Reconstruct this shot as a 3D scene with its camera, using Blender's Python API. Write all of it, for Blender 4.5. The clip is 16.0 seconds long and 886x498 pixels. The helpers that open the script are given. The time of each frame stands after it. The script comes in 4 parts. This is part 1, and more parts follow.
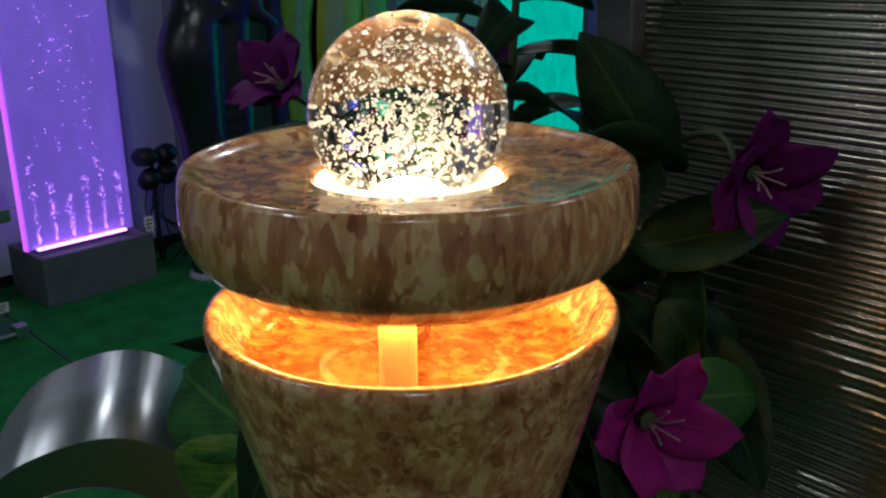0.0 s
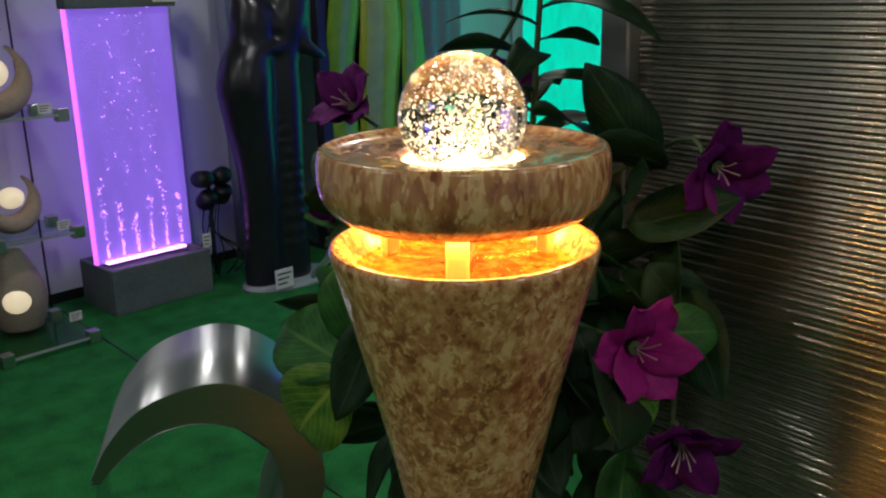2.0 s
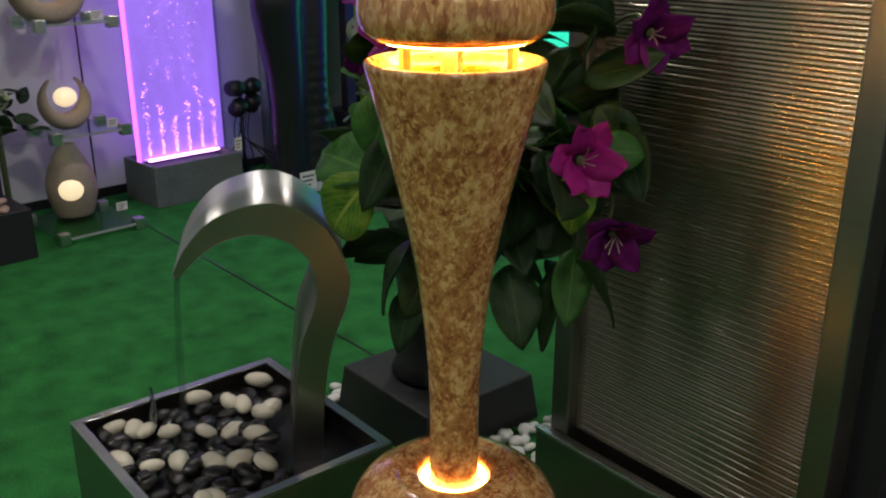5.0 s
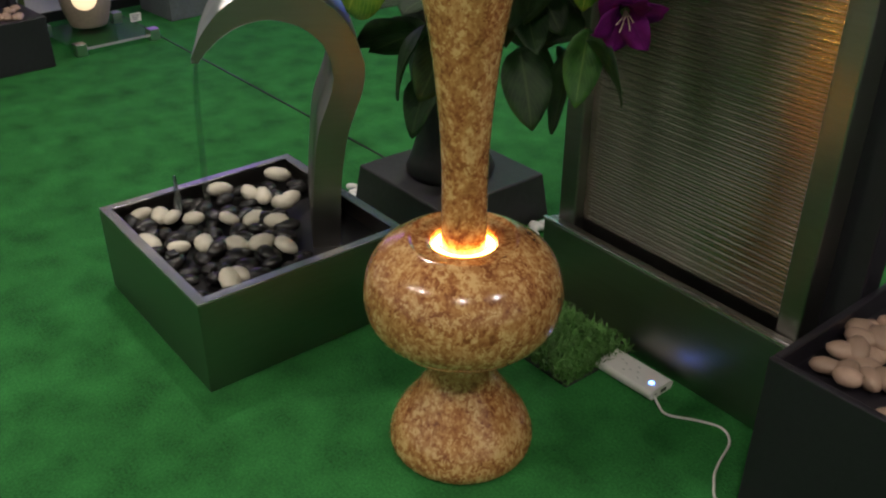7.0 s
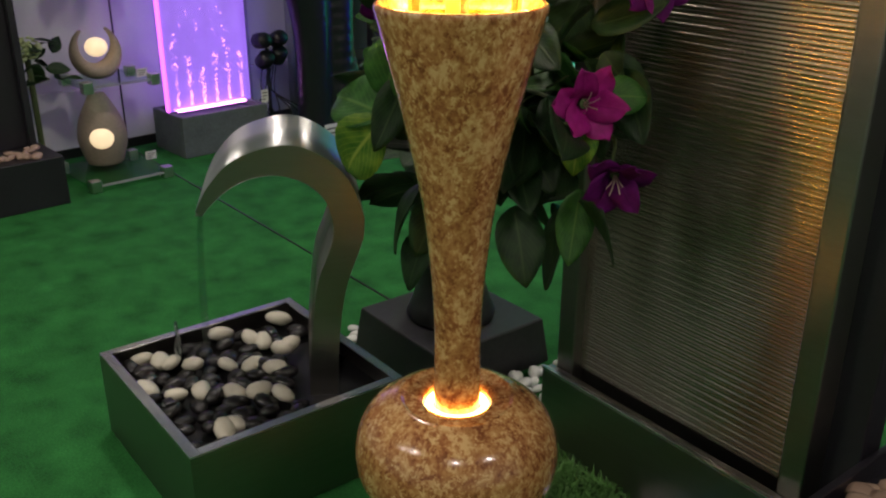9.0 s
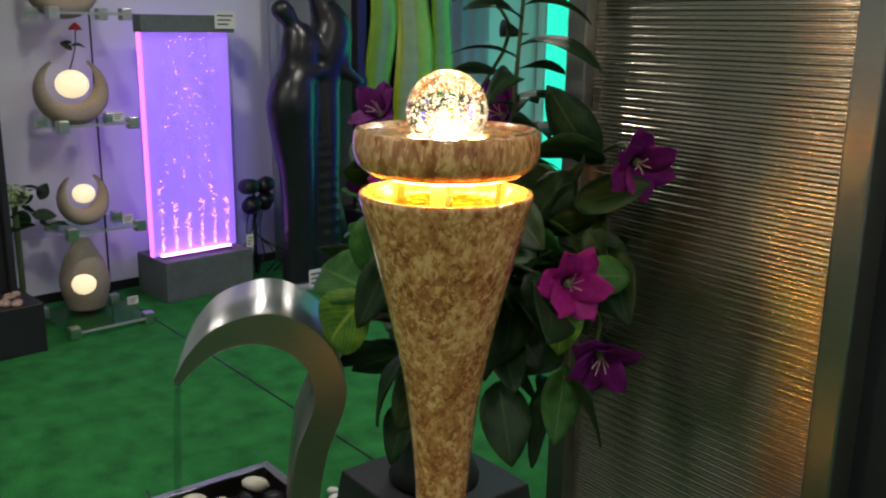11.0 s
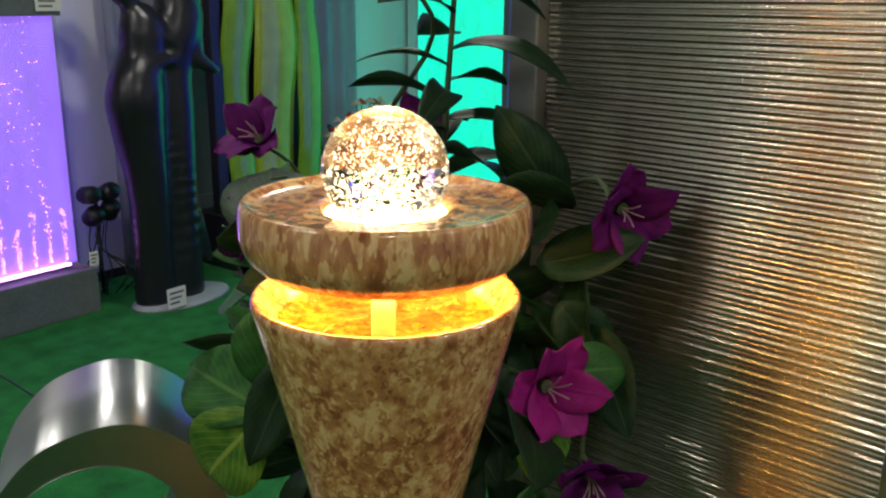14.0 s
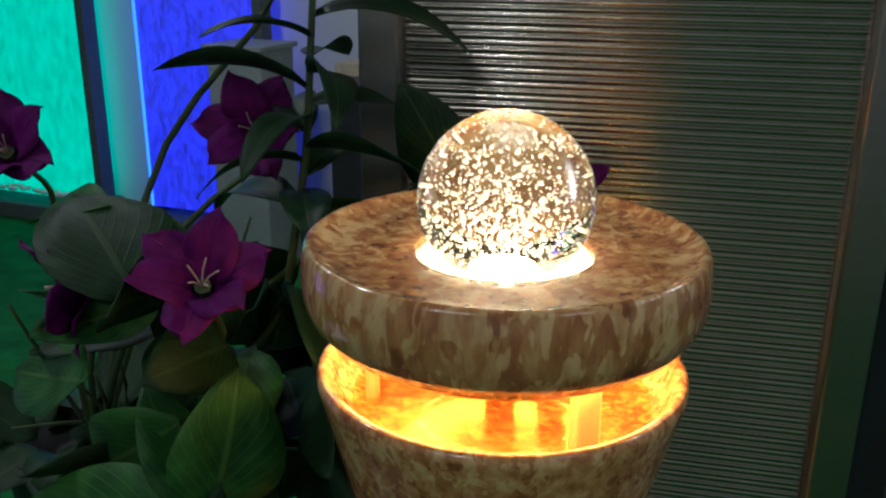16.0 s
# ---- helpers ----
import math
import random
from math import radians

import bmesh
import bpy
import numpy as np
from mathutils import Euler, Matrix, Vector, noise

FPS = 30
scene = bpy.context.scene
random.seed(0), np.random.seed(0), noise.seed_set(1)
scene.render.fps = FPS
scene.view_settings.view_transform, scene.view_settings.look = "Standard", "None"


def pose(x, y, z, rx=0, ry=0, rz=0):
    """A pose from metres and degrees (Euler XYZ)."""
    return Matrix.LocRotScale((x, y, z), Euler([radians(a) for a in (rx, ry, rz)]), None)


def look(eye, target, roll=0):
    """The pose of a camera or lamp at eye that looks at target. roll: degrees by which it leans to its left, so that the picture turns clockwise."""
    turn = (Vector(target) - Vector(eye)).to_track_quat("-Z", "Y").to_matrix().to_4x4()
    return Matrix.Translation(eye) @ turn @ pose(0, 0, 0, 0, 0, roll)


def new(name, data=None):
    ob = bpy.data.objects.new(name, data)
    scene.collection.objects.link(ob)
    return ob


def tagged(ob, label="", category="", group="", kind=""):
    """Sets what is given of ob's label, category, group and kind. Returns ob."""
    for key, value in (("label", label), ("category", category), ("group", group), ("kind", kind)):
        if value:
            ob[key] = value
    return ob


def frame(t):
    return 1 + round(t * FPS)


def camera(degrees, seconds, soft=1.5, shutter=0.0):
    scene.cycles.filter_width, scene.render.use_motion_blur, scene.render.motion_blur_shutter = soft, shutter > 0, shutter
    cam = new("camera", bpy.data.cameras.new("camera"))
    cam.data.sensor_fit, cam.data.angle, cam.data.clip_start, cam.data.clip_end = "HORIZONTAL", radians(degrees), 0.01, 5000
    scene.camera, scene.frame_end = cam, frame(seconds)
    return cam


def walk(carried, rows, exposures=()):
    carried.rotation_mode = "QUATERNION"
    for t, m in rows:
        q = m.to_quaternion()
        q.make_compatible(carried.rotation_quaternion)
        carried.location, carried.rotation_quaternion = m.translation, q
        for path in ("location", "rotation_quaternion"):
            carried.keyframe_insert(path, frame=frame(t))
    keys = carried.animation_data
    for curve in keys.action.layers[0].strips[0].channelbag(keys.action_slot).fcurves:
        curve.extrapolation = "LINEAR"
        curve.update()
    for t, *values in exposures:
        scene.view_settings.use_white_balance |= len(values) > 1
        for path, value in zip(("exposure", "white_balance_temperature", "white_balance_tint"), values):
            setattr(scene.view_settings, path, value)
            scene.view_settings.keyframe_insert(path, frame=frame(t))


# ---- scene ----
cam = camera(52.4, 16.0, soft=2.2)
PATH = [
    (0, (0.082, 0.034, 1.367), (-1.311, 1.329, 0.749), -0.6),
    (0.5, (0.166, -0.058, 1.379), (-1.231, 1.249, 0.799), -0.9),
    (1, (0.236, -0.126, 1.384), (-1.147, 1.214, 0.844), -1.0),
    (1.5, (0.271, -0.158, 1.384), (-1.148, 1.159, 0.884), -0.6),
    (2, (0.299, -0.181, 1.393), (-1.156, 1.074, 0.837), -1.3),
    (2.5, (0.368, -0.188, 1.379), (-1.129, 0.978, 0.748), -1.8),
    (3, (0.48, -0.196, 1.382), (-1.059, 0.939, 0.798), -0.7),
    (3.2, (0.522, -0.227, 1.391), (-1.029, 0.907, 0.835), 0.1),
    (5.3, (0.701, -0.484, 1.332), (-0.733, 0.713, 0.615), -0.5),
    (5.5, (0.727, -0.497, 1.33), (-0.707, 0.672, 0.569), -0.7),
    (6, (0.737, -0.515, 1.298), (-0.667, 0.638, 0.463), 0.4),
    (6.5, (0.744, -0.521, 1.273), (-0.626, 0.599, 0.34), 0.4),
    (7, (0.745, -0.518, 1.26), (-0.608, 0.564, 0.26), 0.1),
    (7.5, (0.75, -0.517, 1.26), (-0.61, 0.568, 0.274), 0.3),
    (8, (0.745, -0.505, 1.271), (-0.651, 0.599, 0.359), 0.6),
    (8.5, (0.739, -0.5, 1.292), (-0.692, 0.621, 0.456), 0.6),
    (9, (0.752, -0.484, 1.325), (-0.71, 0.652, 0.567), 0.2),
    (9.5, (0.729, -0.472, 1.348), (-0.755, 0.7, 0.697), 0.8),
    (10, (0.722, -0.467, 1.368), (-0.771, 0.734, 0.793), 1.1),
    (10.2, (0.721, -0.47, 1.377), (-0.778, 0.738, 0.833), 1.2),
    (12.3, (0.679, -0.428, 1.413), (-0.829, 0.806, 0.961), -0.2),
    (12.5, (0.653, -0.425, 1.411), (-0.834, 0.826, 0.939), -0.1),
    (13, (0.539, -0.374, 1.413), (-0.897, 0.935, 0.942), 0.9),
    (13.5, (0.38, -0.253, 1.427), (-1.004, 1.099, 0.921), 0.1),
    (14, (0.276, -0.2, 1.436), (-1.014, 1.23, 0.897), 0.5),
    (14.5, (0.119, -0.213, 1.438), (-0.987, 1.353, 0.869), -0.7),
    (15, (-0.026, -0.224, 1.43), (-0.849, 1.496, 0.829), 0.6),
    (15.5, (-0.163, -0.197, 1.419), (-0.783, 1.588, 0.764), -0.7),
    (16, (-0.252, -0.197, 1.441), (-0.645, 1.656, 0.798), 0.5),
]
walk(cam, [(t, look(eye, target, roll)) for t, eye, target, roll in PATH], [(0, -0.54, 5450, 10), (1, -0.27, 5650, 10), (2, 0.18, 6200, 10), (3, 0.58, 6450, 10), (5.5, 0.71, 6900, 15), (7, 1.05, 7050, 16), (8.2, 1.05, 7050, 16), (9, 0.68, 7050, 16), (10, 0.71, 6800, 11), (12.5, 1.01, 6600, 11), (13.5, 0.88, 6550, 10), (14.5, 0.55, 6250, 9), (15, 0.2, 5950, 9), (15.5, 0.13, 5700, 9), (16, -0.07, 5550, 8)])
DOWN_NEAR, DOWN_FAR, DOWN_WALL = 9.5, 9.4, 6.0

# ---- world and light ----
world = bpy.data.worlds.new("world")
scene.world = world
world.use_nodes = True
world.node_tree.nodes["Background"].inputs[0].default_value = (0.35, 0.42, 0.55, 1)
world.node_tree.nodes["Background"].inputs[1].default_value = 0.02


def area_lamp(name, m, sx, sy, power, color):
    d = bpy.data.lights.new(name, "AREA")
    d.shape, d.size, d.size_y, d.energy, d.color = "RECTANGLE", sx, sy, power, color
    ob = new(name, d)
    ob.matrix_world = m
    return ob


def point_lamp(name, p, power, color, radius=0.02):
    d = bpy.data.lights.new(name, "POINT")
    d.energy, d.color, d.shadow_soft_size = power, color, radius
    ob = new(name, d)
    ob.location = p
    return ob


# ---- materials ----
def shader(name):
    m = bpy.data.materials.new(name)
    m.use_nodes = True
    nt = m.node_tree
    return m, nt, nt.nodes["Principled BSDF"]


def node(nt, kind, **values):
    n = nt.nodes.new(kind)
    for k, v in values.items():
        n.inputs[k].default_value = v
    return n


def link(nt, a, b):
    nt.links.new(a, b)


def ramp(nt, source, stops):
    r = nt.nodes.new("ShaderNodeValToRGB")
    while len(r.color_ramp.elements) < len(stops):
        r.color_ramp.elements.new(0.5)
    for e, (p, c) in zip(r.color_ramp.elements, stops):
        e.position, e.color = p, (*c, 1)
    link(nt, source, r.inputs[0])
    return r.outputs[0]


def surface(name, base, rough=0.5, metal=0.0, var=0.2, fine=60.0, coarse=5.0, bump=0.1, coat=0.0, per_object=0.0, stretch=(1, 1, 1), spec=0.5):
    """A plain procedural surface: colour and gloss vary at two scales, with a fine relief."""
    m, nt, b = shader(name)
    tc = nt.nodes.new("ShaderNodeTexCoord")
    mp = nt.nodes.new("ShaderNodeMapping")
    mp.inputs["Scale"].default_value = stretch
    link(nt, tc.outputs["Object"], mp.inputs[0])
    n1 = node(nt, "ShaderNodeTexNoise", Scale=fine, Detail=4.0, Roughness=0.6)
    n2 = node(nt, "ShaderNodeTexNoise", Scale=coarse, Detail=3.0, Roughness=0.5)
    for n in (n1, n2):
        link(nt, mp.outputs[0], n.inputs["Vector"])
    add = nt.nodes.new("ShaderNodeMath")
    add.operation = "MULTIPLY_ADD"
    add.inputs[1].default_value = 0.5
    half = nt.nodes.new("ShaderNodeMath")
    half.operation = "MULTIPLY"
    half.inputs[1].default_value = 0.5
    link(nt, n2.outputs[0], half.inputs[0])
    link(nt, n1.outputs[0], add.inputs[0])
    link(nt, half.outputs[0], add.inputs[2])
    lo, hi = [c * (1 - var) for c in base], [min(1, c * (1 + var)) for c in base]
    col = ramp(nt, add.outputs[0], [(0.3, lo), (0.7, hi)])
    if per_object:
        info = nt.nodes.new("ShaderNodeObjectInfo")
        hsv = nt.nodes.new("ShaderNodeHueSaturation")
        mr = nt.nodes.new("ShaderNodeMapRange")
        mr.inputs[3].default_value, mr.inputs[4].default_value = 1 - per_object, 1 + per_object
        link(nt, info.outputs["Random"], mr.inputs[0])
        link(nt, mr.outputs[0], hsv.inputs["Value"])
        link(nt, col, hsv.inputs["Color"])
        col = hsv.outputs[0]
    link(nt, col, b.inputs["Base Color"])
    rr = nt.nodes.new("ShaderNodeMapRange")
    rr.inputs[3].default_value, rr.inputs[4].default_value = max(0.02, rough * 0.8), min(1, rough * 1.2)
    link(nt, n2.outputs[0], rr.inputs[0])
    link(nt, rr.outputs[0], b.inputs["Roughness"])
    b.inputs["Metallic"].default_value = metal
    b.inputs["Specular IOR Level"].default_value = spec
    b.inputs["Coat Weight"].default_value = coat
    b.inputs["Coat Roughness"].default_value = 0.05
    if bump:
        bp = node(nt, "ShaderNodeBump", Strength=bump, Distance=0.004)
        link(nt, n1.outputs[0], bp.inputs["Height"])
        link(nt, bp.outputs[0], b.inputs["Normal"])
    return m


def speckled(name, grain, stretch, slant=0.35):
    """Polished cast stone: cream, tan and brown flakes."""
    m, nt, b = shader(name)
    tc = nt.nodes.new("ShaderNodeTexCoord")
    mp = nt.nodes.new("ShaderNodeMapping")
    mp.inputs["Scale"].default_value = stretch
    mp.inputs["Rotation"].default_value = (slant * 0.6, slant, 0)
    link(nt, tc.outputs["Object"], mp.inputs[0])
    warp = node(nt, "ShaderNodeTexNoise", Scale=grain * 0.9, Detail=2.0)
    link(nt, mp.outputs[0], warp.inputs["Vector"])
    mixv = nt.nodes.new("ShaderNodeMix")
    mixv.data_type = "VECTOR"
    mixv.inputs[0].default_value = 0.08
    link(nt, mp.outputs[0], mixv.inputs[4])
    link(nt, warp.outputs["Color"], mixv.inputs[5])
    vor = node(nt, "ShaderNodeTexVoronoi", Scale=grain)
    vor.feature = "SMOOTH_F1"
    vor.inputs["Smoothness"].default_value = 0.35
    link(nt, mixv.outputs[1], vor.inputs["Vector"])
    sep = nt.nodes.new("ShaderNodeSeparateColor")
    link(nt, vor.outputs["Color"], sep.inputs[0])
    big = node(nt, "ShaderNodeTexNoise", Scale=grain * 0.3, Detail=4.0)
    link(nt, mp.outputs[0], big.inputs["Vector"])
    fine = node(nt, "ShaderNodeTexNoise", Scale=grain * 1.1, Detail=5.0)
    link(nt, mp.outputs[0], fine.inputs["Vector"])
    a = nt.nodes.new("ShaderNodeMath")
    a.operation = "MULTIPLY_ADD"
    a.inputs[1].default_value = 0.26
    link(nt, sep.outputs[0], a.inputs[0])
    c = nt.nodes.new("ShaderNodeMath")
    c.operation = "MULTIPLY_ADD"
    c.inputs[1].default_value = 0.40
    link(nt, big.outputs[0], c.inputs[0])
    f = nt.nodes.new("ShaderNodeMath")
    f.operation = "MULTIPLY"
    f.inputs[1].default_value = 0.60
    link(nt, fine.outputs[0], f.inputs[0])
    link(nt, f.outputs[0], c.inputs[2])
    link(nt, c.outputs[0], a.inputs[2])
    col = ramp(nt, a.outputs[0], [(0.42, (0.225, 0.074, 0.026)), (0.54, (0.38, 0.150, 0.052)), (0.66, (0.54, 0.27, 0.098)), (0.78, (0.70, 0.45, 0.20))])
    link(nt, col, b.inputs["Base Color"])
    b.inputs["Roughness"].default_value = 0.22
    b.inputs["Coat Weight"].default_value = 0.6
    b.inputs["Coat Roughness"].default_value = 0.04
    bp = node(nt, "ShaderNodeBump", Strength=0.05, Distance=0.002)
    link(nt, fine.outputs[0], bp.inputs["Height"])
    link(nt, bp.outputs[0], b.inputs["Normal"])
    return m


def brushed(name, base, rough, stretch, var=0.12):
    m = surface(name, base, rough, 1.0, var, 40.0, 4.0, 0.02, stretch=stretch)
    b = m.node_tree.nodes["Principled BSDF"]
    b.inputs["Anisotropic"].default_value = 0.5
    return m


def glowing(name, color, strength, scale=0.0, dark=0.5):
    """Something that gives off light; scale: size of brighter and dimmer patches."""
    m, nt, b = shader(name)
    b.inputs["Base Color"].default_value = (*[min(0.8, 0.2 + 0.6 * c) for c in color], 1)
    b.inputs["Roughness"].default_value = 0.3
    b.inputs["Emission Color"].default_value = (*color, 1)
    b.inputs["Emission Strength"].default_value = strength
    if scale:
        tc = nt.nodes.new("ShaderNodeTexCoord")
        mp = nt.nodes.new("ShaderNodeMapping")
        mp.inputs["Scale"].default_value = (1, 1, 0.35)
        n = node(nt, "ShaderNodeTexNoise", Scale=scale, Detail=5.0, Roughness=0.65)
        link(nt, tc.outputs["Object"], mp.inputs[0])
        link(nt, mp.outputs[0], n.inputs["Vector"])
        mr = nt.nodes.new("ShaderNodeMapRange")
        mr.inputs[1].default_value, mr.inputs[2].default_value = 0.3, 0.7
        mr.inputs[3].default_value, mr.inputs[4].default_value = strength * dark, strength * (2 - dark)
        link(nt, n.outputs[0], mr.inputs[0])
        link(nt, mr.outputs[0], b.inputs["Emission Strength"])
    return m


def glass(name, color=(1, 1, 1), rough=0.0, ior=1.45):
    m, nt, b = shader(name)
    b.inputs["Base Color"].default_value = (*color, 1)
    b.inputs["Roughness"].default_value = rough
    b.inputs["IOR"].default_value = ior
    b.inputs["Transmission Weight"].default_value = 1
    return m


def clear_sheet(name, color, gloss=0.06):
    """Thin clear sheet: light passes straight on, with a faint gloss."""
    m, nt, b = shader(name)
    nt.nodes.remove(b)
    tr = nt.nodes.new("ShaderNodeBsdfTransparent")
    tr.inputs[0].default_value = (*color, 1)
    gl = nt.nodes.new("ShaderNodeBsdfGlossy")
    gl.inputs["Roughness"].default_value = 0.05
    mx = nt.nodes.new("ShaderNodeMixShader")
    mx.inputs[0].default_value = gloss
    link(nt, tr.outputs[0], mx.inputs[1])
    link(nt, gl.outputs[0], mx.inputs[2])
    link(nt, mx.outputs[0], nt.nodes["Material Output"].inputs[0])
    return m


def leaf_material(name, dark, light, vein, rough=0.52, spec=0.24):
    """Waxy leaf with a paler midrib and side veins along its own length (uv)."""
    m, nt, b = shader(name)
    uv = nt.nodes.new("ShaderNodeUVMap")
    sep = nt.nodes.new("ShaderNodeSeparateXYZ")
    link(nt, uv.outputs[0], sep.inputs[0])
    tc = nt.nodes.new("ShaderNodeTexCoord")
    n = node(nt, "ShaderNodeTexNoise", Scale=45.0, Detail=4.0)
    link(nt, tc.outputs["Object"], n.inputs["Vector"])
    col = ramp(nt, n.outputs[0], [(0.35, dark), (0.7, light)])
    cross = nt.nodes.new("ShaderNodeMath")
    cross.operation = "SUBTRACT"
    cross.inputs[1].default_value = 0.5
    link(nt, sep.outputs[1], cross.inputs[0])
    ab = nt.nodes.new("ShaderNodeMath")
    ab.operation = "ABSOLUTE"
    link(nt, cross.outputs[0], ab.inputs[0])
    along = nt.nodes.new("ShaderNodeMath")
    along.operation = "SUBTRACT"
    link(nt, sep.outputs[0], along.inputs[0])
    link(nt, ab.outputs[0], along.inputs[1])
    wv = nt.nodes.new("ShaderNodeMath")
    wv.operation = "MULTIPLY"
    wv.inputs[1].default_value = 60
    link(nt, along.outputs[0], wv.inputs[0])
    sn = nt.nodes.new("ShaderNodeMath")
    sn.operation = "SINE"
    link(nt, wv.outputs[0], sn.inputs[0])
    side = nt.nodes.new("ShaderNodeMapRange")
    side.inputs[1].default_value, side.inputs[2].default_value = 0.75, 1.0
    side.inputs[4].default_value = 0.45
    link(nt, sn.outputs[0], side.inputs[0])
    rib = nt.nodes.new("ShaderNodeMapRange")
    rib.inputs[1].default_value, rib.inputs[2].default_value = 0.04, 0.015
    rib.inputs[3].default_value, rib.inputs[4].default_value = 0, 1
    link(nt, ab.outputs[0], rib.inputs[0])
    mxm = nt.nodes.new("ShaderNodeMath")
    mxm.operation = "MAXIMUM"
    link(nt, side.outputs[0], mxm.inputs[0])
    link(nt, rib.outputs[0], mxm.inputs[1])
    mix = nt.nodes.new("ShaderNodeMix")
    mix.data_type = "RGBA"
    link(nt, mxm.outputs[0], mix.inputs[0])
    link(nt, col, mix.inputs[6])
    mix.inputs[7].default_value = (*vein, 1)
    link(nt, mix.outputs[2], b.inputs["Base Color"])
    b.inputs["Roughness"].default_value = rough
    b.inputs["Specular IOR Level"].default_value = spec
    b.inputs["Subsurface Weight"].default_value = 0.0
    bp = node(nt, "ShaderNodeBump", Strength=0.35, Distance=0.002)
    link(nt, mxm.outputs[0], bp.inputs["Height"])
    link(nt, bp.outputs[0], b.inputs["Normal"])
    return m


STONE = speckled("speckled_stone", 74, (1, 1, 0.85))
STONE_STREAK = speckled("streaked_stone", 70, (1, 1, 0.40), 0.75)
CARPET = surface("green_carpet", (0.024, 0.168, 0.042), 0.95, 0, 0.6, 170.0, 9.0, 1.0, spec=0.1)
WALL = surface("wall_paint", (0.62, 0.64, 0.68), 0.8, 0, 0.05, 90.0, 1.5, 0.05)
CEIL = surface("ceiling_paint", (0.5, 0.5, 0.5), 0.9, 0, 0.06, 60.0, 2.0, 0.05)
DRAPE = surface("grey_drape", (0.48, 0.51, 0.56), 0.9, 0, 0.12, 120.0, 3.0, 0.2)
STEEL = brushed("brushed_steel", (0.60, 0.61, 0.62), 0.25, (1, 25, 25), 0.05)
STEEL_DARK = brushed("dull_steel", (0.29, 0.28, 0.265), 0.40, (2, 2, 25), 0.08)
RIBBED = surface("ribbed_steel", (0.42, 0.375, 0.31), 0.17, 0.90, 0.08, 12.0, 3.0, 0)
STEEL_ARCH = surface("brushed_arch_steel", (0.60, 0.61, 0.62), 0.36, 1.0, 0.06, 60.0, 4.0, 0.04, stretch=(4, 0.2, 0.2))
round_x = STEEL_ARCH.node_tree.nodes.new("ShaderNodeTangent")
round_x.direction_type, round_x.axis = "RADIAL", "X"
arch_shader = STEEL_ARCH.node_tree.nodes["Principled BSDF"]
link(STEEL_ARCH.node_tree, round_x.outputs[0], arch_shader.inputs["Tangent"])
arch_shader.inputs["Anisotropic"].default_value = 0.95
arch_shader.inputs["Anisotropic Rotation"].default_value = 0.25
RUBBER = surface("black_plastic", (0.012, 0.012, 0.014), 0.4, 0, 0.3, 90.0, 6.0, 0.1)
BLACK_BOX = surface("black_lacquer", (0.018, 0.016, 0.022), 0.35, 0, 0.3, 70.0, 4.0, 0.06)
POT = surface("dark_pot", (0.022, 0.022, 0.024), 0.55, 0, 0.35, 50.0, 6.0, 0.2)
SLATE = surface("grey_fibre_stone", (0.10, 0.12, 0.125), 0.75, 0, 0.3, 80.0, 8.0, 0.3)
SLATE_LIGHT = surface("light_grey_stone", (0.30, 0.33, 0.33), 0.6, 0, 0.2, 80.0, 8.0, 0.15)
STATUE = surface("black_gloss_resin", (0.010, 0.009, 0.014), 0.30, 0, 0.4, 30.0, 4.0, 0.02, coat=0.12)
PEBBLE_W = surface("white_pebble", (0.62, 0.58, 0.48), 0.42, 0, 0.14, 60.0, 18.0, 0.1, per_object=0.14)
PEBBLE_B = surface("black_pebble", (0.012, 0.011, 0.012), 0.25, 0, 0.4, 60.0, 18.0, 0.1, per_object=0.4)
PEBBLE_T = surface("tan_pebble", (0.34, 0.23, 0.175), 0.5, 0, 0.2, 60.0, 18.0, 0.1, per_object=0.2)
PEBBLE_S = surface("snow_pebble", (0.78, 0.78, 0.75), 0.45, 0, 0.08, 60.0, 18.0, 0.1, per_object=0.08)
LACQUER = surface("green_lacquer", (0.19, 0.35, 0.022), 0.22, 0, 0.18, 14.0, 2.2, 0.03, coat=0.3)
LACQUER_Y = surface("yellow_green_lacquer", (0.33, 0.40, 0.02), 0.22, 0, 0.2, 14.0, 2.2, 0.03, coat=0.3)
WHITE = surface("white_plastic", (0.72, 0.72, 0.70), 0.35, 0, 0.06, 70.0, 8.0, 0.03)
PAPER = surface("white_card", (0.7, 0.7, 0.66), 0.7, 0, 0.05, 90.0, 10.0, 0.02)
INK = surface("grey_ink", (0.10, 0.10, 0.11), 0.7, 0, 0.1, 90.0, 10.0, 0)
VASE = surface("sandstone_vase", (0.30, 0.24, 0.19), 0.7, 0, 0.22, 90.0, 9.0, 0.25)
CLAMP = surface("satin_metal_clamp", (0.55, 0.58, 0.56), 0.3, 1.0, 0.1, 50.0, 6.0, 0.02)
GRASS = surface("plastic_grass", (0.08, 0.22, 0.05), 0.6, 0, 0.5, 60.0, 20.0, 0.05)
STEM = surface("plant_stem", (0.06, 0.09, 0.03), 0.6, 0, 0.3, 90.0, 20.0, 0.2)
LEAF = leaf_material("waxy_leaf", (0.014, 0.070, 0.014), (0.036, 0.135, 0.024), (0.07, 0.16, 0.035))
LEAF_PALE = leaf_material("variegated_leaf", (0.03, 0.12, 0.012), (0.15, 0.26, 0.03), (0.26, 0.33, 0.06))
# deep green; on the hibiscus it also puts shade into the leaf colour
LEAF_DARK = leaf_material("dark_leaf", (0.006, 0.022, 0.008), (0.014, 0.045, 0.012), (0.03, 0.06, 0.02))
